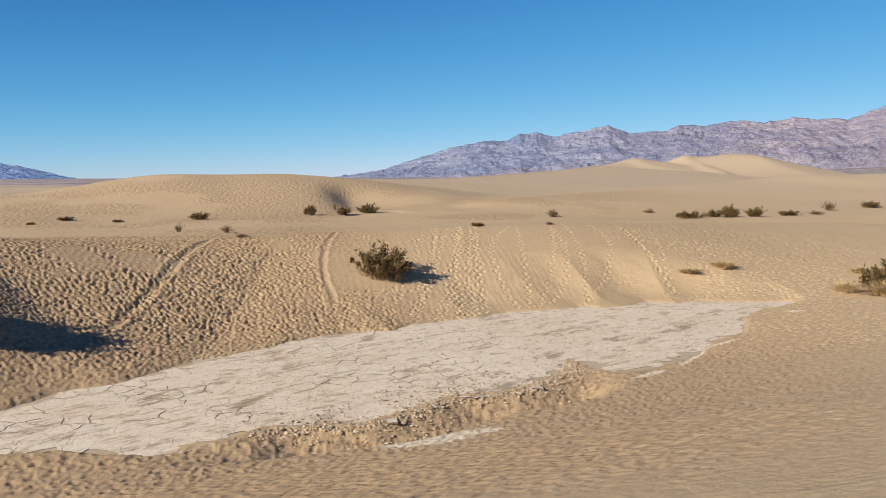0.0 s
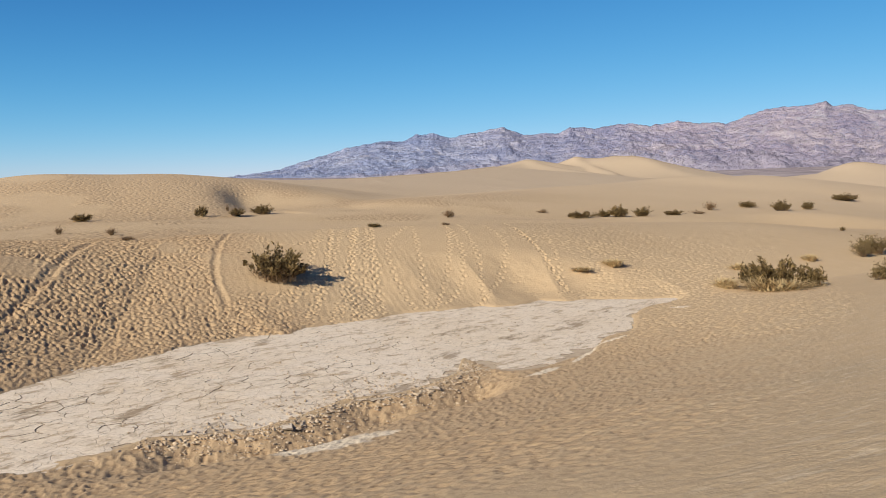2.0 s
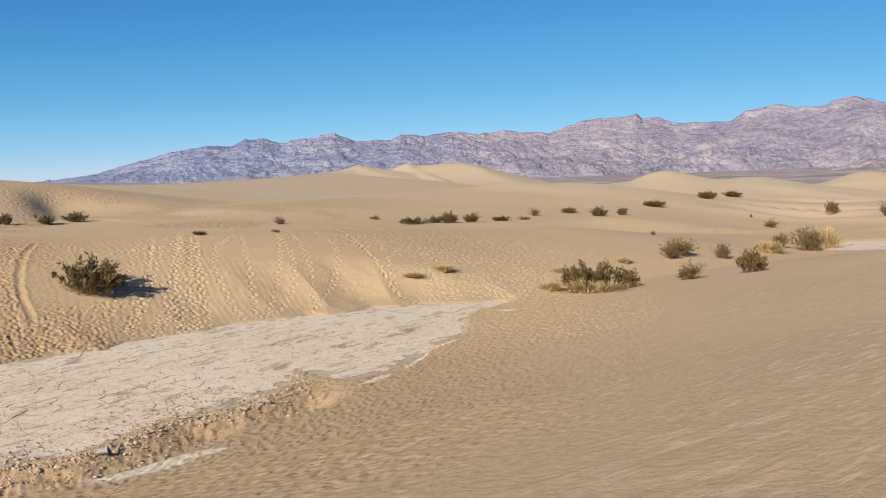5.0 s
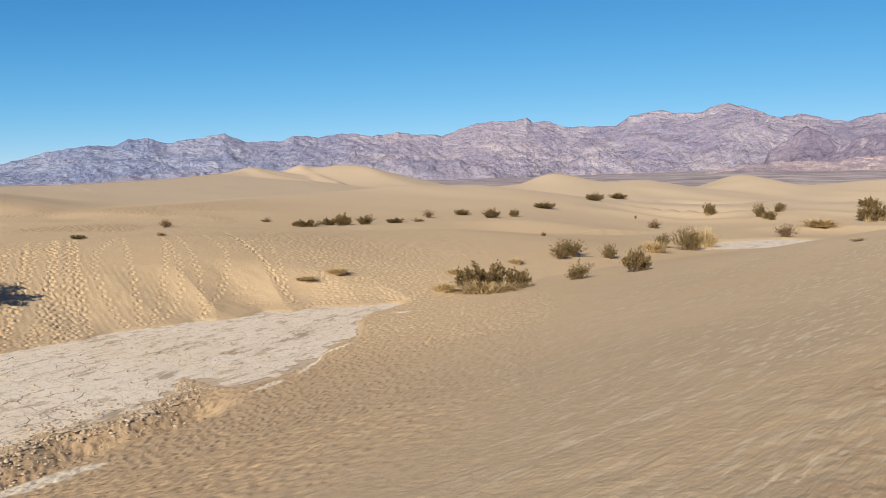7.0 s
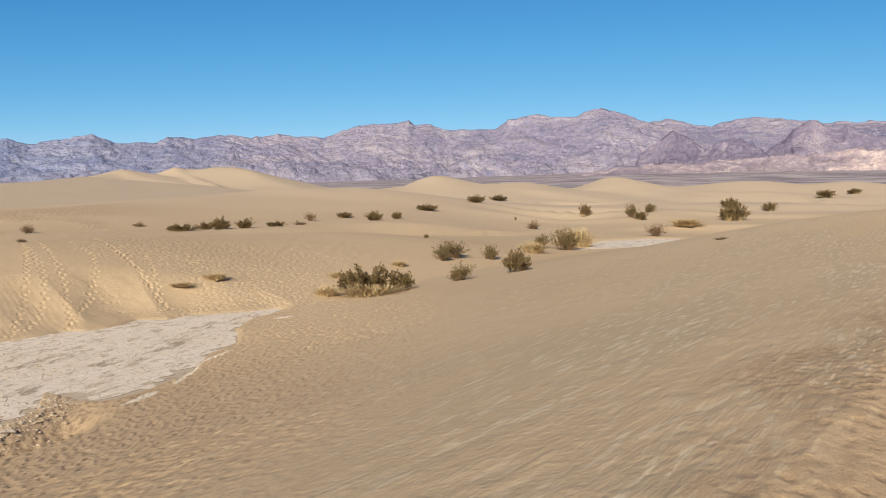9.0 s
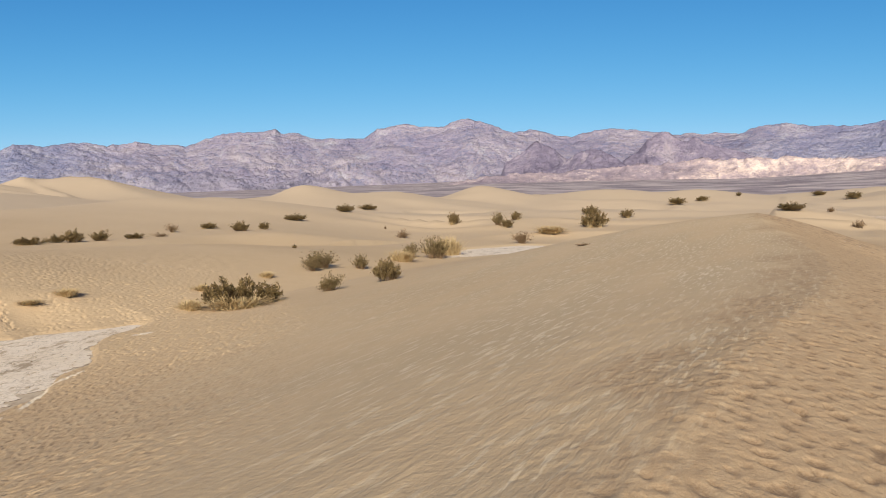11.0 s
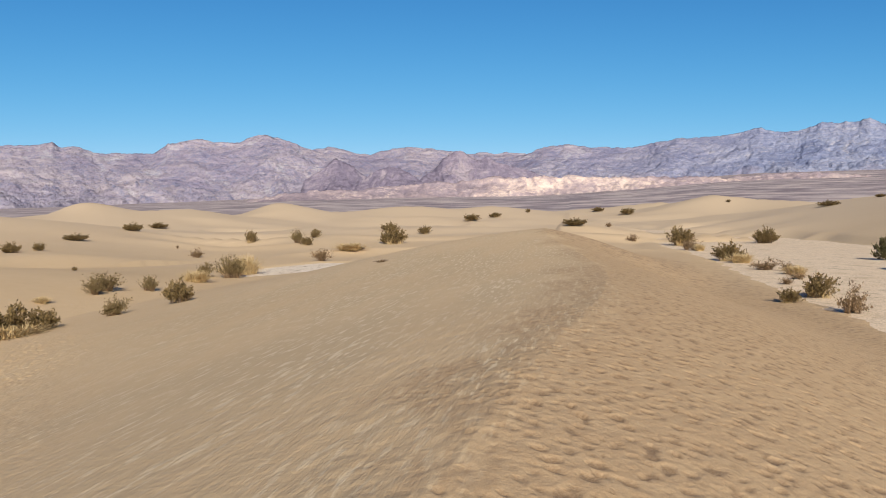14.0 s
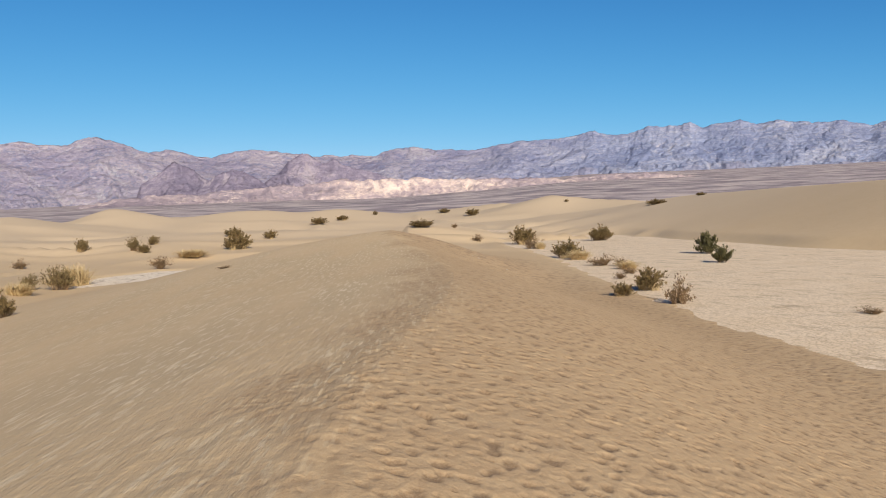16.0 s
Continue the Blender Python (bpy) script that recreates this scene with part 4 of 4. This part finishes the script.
# ---- dried mud pans ----
def dense(outline, gap, seed, amount=0.12):
    """The outline with extra places along it, made uneven."""
    out = []
    for (x0, y0), (x1, y1) in zip(outline, list(outline[1:]) + [outline[0]]):
        n = max(1, int(math.hypot(x1 - x0, y1 - y0) / gap))
        for k in range(n):
            x, y = x0 + (x1 - x0) * k / n, y0 + (y1 - y0) * k / n
            q = np.array([x / 0.5]), np.array([y / 0.5])
            out.append((x + amount * float(fbm(*q, seed, 2)[0]), y + amount * float(fbm(*q, seed + 5, 2)[0])))
    return out


def grown(outline, by, sharp=None):
    """The outline moved outwards under the sand, but not along the broken edge."""
    P = np.array(outline)
    area = sum(a[0] * b[1] - b[0] * a[1] for a, b in zip(outline, list(outline[1:]) + [outline[0]]))
    d = np.roll(P, -1, 0) - np.roll(P, 1, 0)
    n = np.stack([d[:, 1], -d[:, 0]], -1) / np.maximum(np.hypot(d[:, 0], d[:, 1]), 1e-6)[:, None] * (1 if area > 0 else -1)
    far_ = np.full(len(P), by) if sharp is None else by * step(0.1, 0.8, along(P[:, 0], P[:, 1], [q[:2] for q in sharp])[0])
    return [tuple(q) for q in P + n * far_[:, None]]


def slab(name, outline, z, thick, mat_):
    bm = bmesh.new()
    top = [bm.verts.new((x, y, z)) for x, y in outline]
    f = bm.faces.new(top)
    if f.normal.z < 0 or sum(a.co.x * b.co.y - b.co.x * a.co.y for a, b in zip(top, top[1:] + top[:1])) < 0:
        f.normal_flip()
    low = [bm.verts.new((v.co.x, v.co.y, z - thick)) for v in top]
    for k in range(len(top)):
        bm.faces.new((top[k], low[k], low[(k + 1) % len(top)], top[(k + 1) % len(top)]))
    bmesh.ops.recalc_face_normals(bm, faces=bm.faces)
    bmesh.ops.triangulate(bm, faces=[q for q in bm.faces if len(q.verts) > 4])
    me = bpy.data.meshes.new(name)
    bm.to_mesh(me)
    bm.free()
    me.materials.append(mat_)
    return new(name, me)


def cells_in(outline, size, seed, margin):
    """Voronoi cells of jittered seeds whose middle lies inside the outline."""
    xs, ys = [p[0] for p in outline], [p[1] for p in outline]
    I, J = np.meshgrid(np.arange(int(min(xs) / size) - 2, int(max(xs) / size) + 3), np.arange(int(min(ys) / size) - 2, int(max(ys) / size) + 3), indexing="ij")
    sx, sy = (I + 0.5 + 0.98 * (hash01(I, J, seed) - 0.5)) * size, (J + 0.5 + 0.98 * (hash01(I, J, seed + 1) - 0.5)) * size
    deep = inside(sx, sy, outline)
    ok = (deep > 0.12) | ((deep > margin) & (along(sx, sy, [q[:2] for q in LEDGE])[0] > 0.7))
    out = []
    for i in range(2, I.shape[0] - 2):
        for j in range(2, I.shape[1] - 2):
            if not ok[i, j]:
                continue
            cx, cy = sx[i, j], sy[i, j]
            poly = [(cx - size * 1.5, cy - size * 1.5), (cx + size * 1.5, cy - size * 1.5), (cx + size * 1.5, cy + size * 1.5), (cx - size * 1.5, cy + size * 1.5)]
            for a in range(i - 2, i + 3):
                for b in range(j - 2, j + 3):
                    if (a, b) == (i, j):
                        continue
                    dx, dy = sx[a, b] - cx, sy[a, b] - cy
                    lim = (dx * dx + dy * dy) / 2
                    cut = []
                    for p, q in zip(poly, poly[1:] + poly[:1]):
                        fp, fq = (p[0] - cx) * dx + (p[1] - cy) * dy - lim, (q[0] - cx) * dx + (q[1] - cy) * dy - lim
                        if fp <= 0:
                            cut.append(p)
                        if (fp < 0) != (fq < 0) and fp != fq:
                            s = fp / (fp - fq)
                            cut.append((p[0] + (q[0] - p[0]) * s, p[1] + (q[1] - p[1]) * s))
                    poly = cut
                    if len(poly) < 3:
                        break
                if len(poly) < 3:
                    break
            if len(poly) >= 3:
                out.append((cx, cy, poly))
    return out


def plate_shape(cx, cy, poly, gap, z, thick, rnd):
    """Top and side faces of one curled mud plate, about its own middle."""
    pts = []
    for (x0, y0), (x1, y1) in zip(poly, poly[1:] + poly[:1]):
        if math.hypot(x1 - x0, y1 - y0) < 0.03:
            continue
        for k in range(4):
            pts.append((x0 + (x1 - x0) * k / 4, y0 + (y1 - y0) * k / 4))
    if len(pts) < 5:
        return None
    P = np.array(pts)
    w = np.stack([fbm(P[:, 0] / 0.35, P[:, 1] / 0.35, 61, 2), fbm(P[:, 0] / 0.35, P[:, 1] / 0.35, 67, 2)], -1)
    P = P + 0.22 * w - (cx, cy)
    r = np.hypot(P[:, 0], P[:, 1])
    # the joints open and close along their run, and fade where the crust is smooth
    open_ = step(-0.05, 0.45, fbm((P[:, 0] + cx) / 1.1, (P[:, 1] + cy) / 1.1, 63, 2)) * (1 - 0.75 * step(-2.0, 4.0, cx))
    P *= np.maximum(1 - (0.0015 + gap * 1.6 * open_) / np.maximum(r, 0.05), 0.3)[:, None]
    tilt = (rnd.uniform(-0.002, 0.002), rnd.uniform(-0.002, 0.002))
    lift = rnd.uniform(0, 0.0015)
    n = len(P)
    zt = z + lift + P[:, 0] * tilt[0] + P[:, 1] * tilt[1]
    top = np.column_stack([P, zt])
    low = np.column_stack([P * 1.01, np.full(n, z - thick)])
    mid = np.array([[0, 0, z + lift - 0.002]])
    V = np.concatenate([top, low, mid])
    F = []
    for k in range(n):
        q = (k + 1) % n
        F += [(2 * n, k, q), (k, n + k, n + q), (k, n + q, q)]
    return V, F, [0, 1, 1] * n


def cracked_pan(name, label, outline, z, size, gap, seed, singly):
    base = tagged(slab(name, grown(dense(outline, 0.18, seed, 0.3), 0.5, LEDGE), z, 0.5, SHORE), label, "dried mud", kind="structure")
    rnd = random.Random(seed)
    cells = sorted(cells_in(outline, size, seed, -0.3), key=lambda c: math.hypot(c[0] + 4, c[1] - 14))
    V, F, S = [], [], []
    at = 0
    for k, (cx, cy, poly) in enumerate(cells):
        made = plate_shape(cx, cy, poly, gap, z + 0.011, 0.03, rnd)
        if made is None:
            continue
        v, f, sides = made
        if k < singly:
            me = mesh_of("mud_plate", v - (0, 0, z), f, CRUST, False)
            # plate sides take the dark mud that paints the cracks as shaded
            me.materials.append(CRACK_SHADE)
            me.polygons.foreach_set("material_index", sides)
            ob = new("mud_plate", me)
            ob.location = (cx, cy, z)
            ob.parent = base
        else:
            V.append(v + (cx, cy, 0))
            F.append(np.array(f) + at)
            S += sides
            at += len(v)
    if V:
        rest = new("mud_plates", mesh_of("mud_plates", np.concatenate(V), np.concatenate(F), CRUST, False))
        rest.data.materials.append(CRACK_SHADE)
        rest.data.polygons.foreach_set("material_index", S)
        rest.parent = base
        tagged(rest, kind="stuff")
    return base


tagged(slab("mud_flat", grown(dense(FLAT, 6, 4), 2.0), FLAT_Z, 0.3, CRACKLE), "wide pale dried mud flat with a fine crackle of small cells", "dried mud", kind="structure")
tagged(slab("small_mud_pan", grown(dense(SMALL_PAN, 0.5, 9), 0.8), PAN_Z, 0.3, CRUST), "small whitish dried mud patch between dunes and shrubs", "dried mud", kind="structure")


# ---- shrubs ----
def blades(rnd, n, reach, rise, width, spread_, mat_, bow=0.5, parts=3, base=0.12, at=(0.0, 0.0)):
    """Thin curved stems or grass blades out of one foot."""
    V, F = [], []
    for _ in range(n):
        a, r = rnd.uniform(0, 2 * math.pi), rnd.random() ** 0.6
        x0, y0 = at[0] + base * rnd.uniform(-1, 1), at[1] + base * rnd.uniform(-1, 1)
        out, up = reach * r * spread_, rise * rnd.uniform(0.45, 1.08) * (1.02 - 0.32 * r)
        px, py = -math.sin(a), math.cos(a)
        start = len(V)
        for k in range(parts + 1):
            s = k / parts
            d = out * (s ** (1 + bow * rnd.uniform(0.3, 1)))
            w = width * (1 - 0.75 * s)
            c = (x0 + math.cos(a) * d + rnd.uniform(-1, 1) * 0.02, y0 + math.sin(a) * d + rnd.uniform(-1, 1) * 0.02, up * s ** 0.85)
            V += [(c[0] + px * w, c[1] + py * w, c[2]), (c[0] - px * w, c[1] - py * w, c[2]), (c[0] + math.cos(a) * w, c[1] + math.sin(a) * w, c[2] + w)]
        for k in range(parts):
            b = start + 3 * k
            for e in range(3):
                F.append((b + e, b + (e + 1) % 3, b + 3 + (e + 1) % 3, b + 3 + e))
    return V, F


def joined(*made):
    """Several sets of vertices and faces as one."""
    V, F = [], []
    for v, f in made:
        F += [tuple(i + len(V) for i in q) for q in f]
        V += v
    return V, F


def lobes(rnd, n, count, reach, rise, width, bow, base):
    """Stems out of several feet of unequal size, so that the crown is lopsided and gappy."""
    out = []
    for k in range(n):
        a, r = rnd.uniform(0, 6.28), rnd.uniform(0.08, 0.30) if k else 0.0
        f = 1.0 if k == 0 else rnd.uniform(0.55, 0.95)
        out.append(blades(rnd, max(6, int(count * f / n)), reach * f * (0.84 if n > 1 else 1), rise * f, width, 0.95, None, bow, 3, base, (r * math.cos(a), r * math.sin(a) * 0.75)))
    return joined(*out)


def foliage(rnd, stems, parts, n, size, low=0.3):
    """Small two-bladed leaf sprays along the upper stems."""
    V, F = [], []
    count = len(stems) // (3 * (parts + 1))
    for _ in range(n):
        k = rnd.randrange(count) * 3 * (parts + 1)
        s = low + (1 - low) * rnd.random() ** 0.7
        i = min(int(s * parts), parts - 1)
        f = s * parts - i
        a, b = stems[k + 3 * i], stems[k + 3 * i + 3]
        c = [a[e] + (b[e] - a[e]) * f + rnd.gauss(0, 0.018) for e in range(3)]
        c[2] = max(c[2], 0.02)
        run = (Vector(b) - Vector(a)).normalized()
        for _ in range(2):
            u = (run + 0.55 * Vector((rnd.gauss(0, 1), rnd.gauss(0, 1), rnd.gauss(0.2, 0.8)))).normalized()
            v = u.cross(Vector((rnd.gauss(0, 1), rnd.gauss(0, 1), rnd.gauss(0, 1)))).normalized()
            w = size * rnd.uniform(0.8, 2.2)
            q, p = len(V), Vector(c)
            V += [p[:], (p + u * w * 0.5 + v * w * 0.20)[:], (p + u * w)[:], (p + u * w * 0.5 - v * w * 0.20)[:]]
            F.append((q, q + 1, q + 2, q + 3))
    return V, F


def part(name, made, mat_, parent, label=""):
    ob = new(name, mesh_of(name, np.array(made[0]), np.array(made[1]), mat_, False))
    ob.parent = parent
    return tagged(ob, label) if label else ob


def shrub(kind, seed):
    """A plant one metre wide and about half a metre high, standing at the origin."""
    rnd = random.Random(seed)
    name = {"c": "creosote_bush", "m": "mesquite_bush", "g": "saltbush", "d": "dry_bush", "s": "grass_clump"}[kind]
    ob = new(name)
    if kind == "s":
        part("tuft", blades(rnd, 560, 0.52, 0.56, 0.013, 1.0, STRAW, 0.8, 3, 0.26), STRAW, ob)
        return ob
    if kind == "d":
        st = lobes(rnd, 3, 120, 0.5, 0.54, 0.006, 0.5, 0.06)
        part("branchwork", st, TWIG, ob)
        part("dead_foliage", foliage(rnd, st[0], 3, 800, 0.028, 0.35), TWIG, ob)
        return ob
    n, lf, sz, mat_, lo = {"c": (150, 2700, 0.033, LEAF, 0.25), "m": (80, 2200, 0.042, LEAF_GREEN, 0.15), "g": (190, 1500, 0.027, LEAF_GREY, 0.3)}[kind]
    st = lobes(rnd, {"c": 5, "m": 3, "g": 4}[kind], n, 0.52, 0.58, 0.006, 0.2, 0.07)
    part("branchwork", st, BARK if kind != "g" else TWIG, ob)
    part("foliage", foliage(rnd, st[0], 3, lf, sz, lo), mat_, ob)
    if kind == "c":
        part("undergrowth", lobes(rnd, 4, 150, 0.5, 0.36, 0.007, 0.4, 0.1), STRAW if seed % 2 else TWIG, ob)
    return ob


LABELS = {"c": "olive-green creosote bush rooted in dune sand", "m": "dense dark green mesquite bush on dried mud", "g": "grey-green twiggy saltbush on sand",
          "d": "leafless brown dry bush on sand", "s": "clump of dry yellow straw grass on sand"}
CATS = {"c": "bush", "m": "bush", "g": "bush", "d": "dry bush", "s": "grass"}
FIRST = {}


def plant_all(rows, where):
    """rows: x, y, width, height, kind."""
    X, Y = np.array([r[0] for r in rows], float), np.array([r[1] for r in rows], float)
    Z = terrain(X, Y)
    pans = np.where(inside(X, Y, FLAT) > 0, FLAT_Z, np.where(inside(X, Y, SMALL_PAN) > 0, PAN_Z, -99))
    Z = np.maximum(Z, pans) - 0.03
    for k, (x, y, w, h, kind) in enumerate(rows):
        v = (k * 7 + len(where)) % {"c": 5, "m": 2, "g": 3, "d": 3, "s": 3}[kind]
        m = pose(x, y, float(Z[k]), 0, 0, (k * 137 + len(where) * 31) % 360)
        if (kind, v) in FIRST:
            first = FIRST[kind, v]
            ob = copy_thing(first, m @ Matrix.Diagonal((w / first.scale.x, w / first.scale.y, 1.8 * h / first.scale.z, 1)))
        else:
            ob = FIRST[kind, v] = shrub(kind, 1000 + 17 * v + ord(kind))
            ob.matrix_basis = m @ Matrix.Diagonal((w, w, 1.8 * h, 1))
        tagged(ob, LABELS[kind], CATS[kind], "shrubs " + where)


plant_all([
    (-2.3, 31.9, 2.75, 1.36, "c"),
    (-8.9, 36.4, 1.03, 0.21, "d"),
    (1.7, 40.6, 0.95, 0.25, "c"),
    (5.4, 41.6, 0.75, 0.23, "d"),
    (10.9, 36.1, 1.09, 0.18, "s"),
    (12.6, 36.7, 1.12, 0.37, "s"),
    (-12.5, 20.5, 2.4, 1.25, "c"),
    (-13.9, 20.0, 2.6, 1.7, "c"),
], "on the bank")
plant_all([
    (-20.7, 70.1, 2.41, 0.7, "c"),
    (-12.2, 75.8, 1.37, 1.06, "c"),
    (-9.4, 77.6, 1.83, 0.86, "c"),
    (-10.7, 81.5, 0.57, 0.79, "d"),
    (-7.2, 81.2, 2.69, 1.01, "c"),
    (-31.5, 68.7, 1.82, 0.42, "c"),
    (-26.7, 67.4, 1, 0.3, "c"),
    (-18.1, 56.4, 0.82, 0.65, "d"),
    (-14.5, 54.9, 1.17, 0.63, "d"),
    (9.5, 71.6, 1.79, 0.8, "d"),
    (19.6, 77.9, 1.55, 0.5, "d"),
    (21.5, 71.6, 2.67, 0.72, "c"),
    (24, 72.9, 1.8, 0.74, "c"),
    (25.1, 71.6, 2.3, 1.15, "c"),
    (27.3, 71.4, 2, 0.95, "c"),
    (31, 73.4, 2.41, 0.55, "c"),
    (34.6, 76.6, 2.08, 0.46, "d"),
    (39.2, 83.4, 2.03, 1.14, "d"),
], "behind the bank")
plant_all([
    (45.9, 88.2, 2.74, 0.75, "c"),
    (-32.4, 64.5, 0.7, 0.25, "c"),
    (35.3, 54.1, 0.53, 0.35, "c"),
    (65, 99.5, 3.75, 0.98, "c"),
    (46.4, 81.7, 2.57, 1.16, "c"),
    (50.6, 83.8, 1.88, 0.94, "c"),
    (46.7, 89.5, 2.08, 0.69, "d"),
    (-33.5, 51, 3.4, 1.9, "c"),
], "behind the bank")
plant_all([
    (18.9, 33.9, 3.17, 1.45, "c"),
    (18.6, 33.0, 3.0, 0.62, "s"),
    (19.5, 38.1, 0.99, 0.35, "s"),
    (24.8, 40.8, 0.98, 0.39, "s"),
    (30.2, 43.6, 2.72, 1.2, "g"),
    (23.9, 33.4, 1.79, 0.95, "g"),
    (33.1, 43, 1.33, 1.11, "g"),
    (26.5, 32.1, 1.76, 1.19, "c"),
    (39.6, 46.4, 2.09, 0.92, "s"),
    (44.6, 48.4, 2.7, 1.98, "g"),
    (51.2, 53.5, 2.63, 1.92, "s"),
    (66.2, 77.2, 2.51, 1.26, "d"),
    (72.5, 88.5, 0.63, 0.63, "d"),
    (84.3, 78, 2.52, 2.05, "g"),
    (83.8, 76, 2.33, 1.24, "c"),
    (67.5, 59.2, 3.32, 1.6, "d"),
    (79, 64.6, 4.2, 0.98, "s"),
    (33.1, 25, 1.02, 0.17, "d"),
    (17.0, 34.4, 1.2, 0.5, "s"),
    (20.2, 33.2, 1.9, 1.0, "c"),
    (48.3, 52.0, 2.3, 1.0, "s"),
    (43.2, 49.4, 1.7, 1.3, "g"),
    (29.0, 42.6, 1.6, 0.9, "g"),
], "between the dunes")
plant_all([
    (94.4, 69.1, 4.17, 2.41, "c"),
    (108.7, 39.4, 1.9, 1.26, "d"),
], "between the dunes")
plant_all([
    (89.5, 92.4, 2.65, 1.94, "c"),
    (91.9, 81.6, 2.02, 1.35, "c"),
    (126.4, 93.6, 4.32, 1.94, "c"),
    (82.7, 111.5, 3.62, 1.33, "c"),
    (133.8, 170.1, 5.95, 1.49, "c"),
    (210.3, 125.3, 7.05, 2.02, "c"),
    (238.6, 133.1, 4.88, 1.69, "c"),
    (256.9, 130.5, 2.37, 1.58, "c"),
    (123.5, 54.5, 4.62, 1.29, "c"),
    (293.5, 119.2, 6.09, 1.74, "c"),
    (252.6, 92.7, 6.65, 2.22, "c"),
    (132.5, 52.1, 2.14, 0.97, "d"),
    (185.2, 25.4, 5.9, 1.28, "c"),
    (188.4, 16.1, 2.59, 0.78, "c"),
    (265.5, 64.6, 1.88, 0.94, "c"),
    (128.2, 86.7, 3.18, 1.7, "c"),
], "in the distance")
plant_all([
    (103, 31.1, 4.41, 2.5, "c"),
    (90.6, 26.1, 2.9, 1.54, "d"),
    (72.2, 17.8, 3.24, 1.72, "c"),
    (112.8, 23.1, 3.78, 2.21, "c"),
    (62.4, 12.6, 2.77, 0.95, "d"),
    (39.9, 7.3, 1.43, 0.71, "c"),
    (43.7, 6.6, 1.98, 1.26, "c"),
    (37.8, 4.5, 1.8, 1.44, "d"),
    (78, 6.3, 2.24, 2.14, "m"),
    (65.2, 4.2, 1.96, 1.25, "m"),
    (35.3, -2.7, 1.34, 0.34, "d"),
    (61.5, 11.2, 1.9, 0.8, "d"),
    (58.5, 10.2, 1.7, 0.7, "s"),
    (54.5, 9.6, 1.5, 0.6, "d"),
    (50.5, 9.3, 1.2, 0.5, "d"),
    (69.9, 16.2, 2.2, 0.9, "s"),
    (89.3, 25.0, 1.3, 0.9, "s"),
], "by the mud flat")


cracked_pan("mud_pan", "cream dried mud pan cracked into curled plates", PAN, PAN_Z, 0.62, 0.012, 71, 300)


def rubble(name, label, spots, seed):
    """Broken lumps of dried mud: x, y, z and size of each."""
    rnd = random.Random(seed)
    V, F, at = [], [], 0
    base = [(0, 0, 1), (0, 0, -1), (1, 0, 0.1), (-1, 0, -0.1), (0, 1, 0.1), (0, -1, 0), (0.7, 0.7, 0.2), (-0.7, 0.7, 0), (-0.7, -0.7, 0.15), (0.7, -0.7, -0.1)]
    ring = [2, 6, 4, 7, 3, 8, 5, 9]
    tri = [(0, ring[k], ring[(k + 1) % 8]) for k in range(8)] + [(1, ring[(k + 1) % 8], ring[k]) for k in range(8)]
    for x, y, z, s in spots:
        turn = Matrix.Rotation(rnd.uniform(0, 6.3), 3, "Z") @ Matrix.Rotation(rnd.uniform(-0.5, 0.5), 3, "X")
        sx, sy, sz = s * rnd.uniform(0.7, 1.5), s * rnd.uniform(0.6, 1.1), s * rnd.uniform(0.3, 0.7)
        for q in base:
            v = turn @ Vector((q[0] * sx * rnd.uniform(0.75, 1.2), q[1] * sy * rnd.uniform(0.75, 1.2), q[2] * sz))
            V.append((v.x + x, v.y + y, v.z + z))
        F += [tuple(i + at for i in f) for f in tri]
        at += len(base)
    ob = new(name, mesh_of(name, np.array(V), np.array(F), RUBBLE, False))
    return tagged(ob, label, "mud lumps", kind="stuff")


def scatter_rubble():
    rnd = random.Random(12)
    pts = []
    for a, b in zip(LEDGE[:-1], LEDGE[1:]):
        n = int(math.hypot(b[0] - a[0], b[1] - a[1]) / 0.018)
        for k in range(n):
            s = rnd.random()
            pts.append((a[0] + (b[0] - a[0]) * s + rnd.gauss(0.10, 0.14), a[1] + (b[1] - a[1]) * s + rnd.gauss(-0.16, 0.17), abs(rnd.gauss(0.017, 0.018)) + 0.010))
    # clods on the worn slope below the edge
    for a, b in zip(LEDGE[:-1], LEDGE[1:]):
        for _ in range(int(math.hypot(b[0] - a[0], b[1] - a[1]) * 110)):
            s, off = rnd.random(), abs(rnd.gauss(0, 0.55))
            pts.append((a[0] + (b[0] - a[0]) * s + off * 0.5, a[1] + (b[1] - a[1]) * s - off * 0.8, abs(rnd.gauss(0.012, 0.016)) + 0.007))
    for _ in range(500):
        s = rnd.random()
        x = -3.2 + 5.5 * s + rnd.gauss(0, 0.7)
        y = 15.9 + 4.2 * s + abs(rnd.gauss(0.3, 0.7))
        pts.append((x, y, abs(rnd.gauss(0.012, 0.014)) + 0.007))
    for _ in range(420):
        k = rnd.random()
        pts.append((-6 + 18 * k + rnd.gauss(0, 2.0), 19 + 11 * k + rnd.gauss(0, 2.0), abs(rnd.gauss(0.012, 0.014)) + 0.007))
    X, Y = np.array([p[0] for p in pts]), np.array([p[1] for p in pts])
    S = np.array([p[2] for p in pts])
    on = inside(X, Y, PAN) > 0
    Z = np.where(on, PAN_Z + 0.025, terrain(X, Y)) + 0.2 * S
    keep = on | (np.arange(len(X)) < len(X) - 920)
    rubble("mud_rubble", "broken brown lumps of dried mud along the pan's edge", [(x, y, z, s) for x, y, z, s, k in zip(X, Y, Z, S, keep) if k], 13)


scatter_rubble()
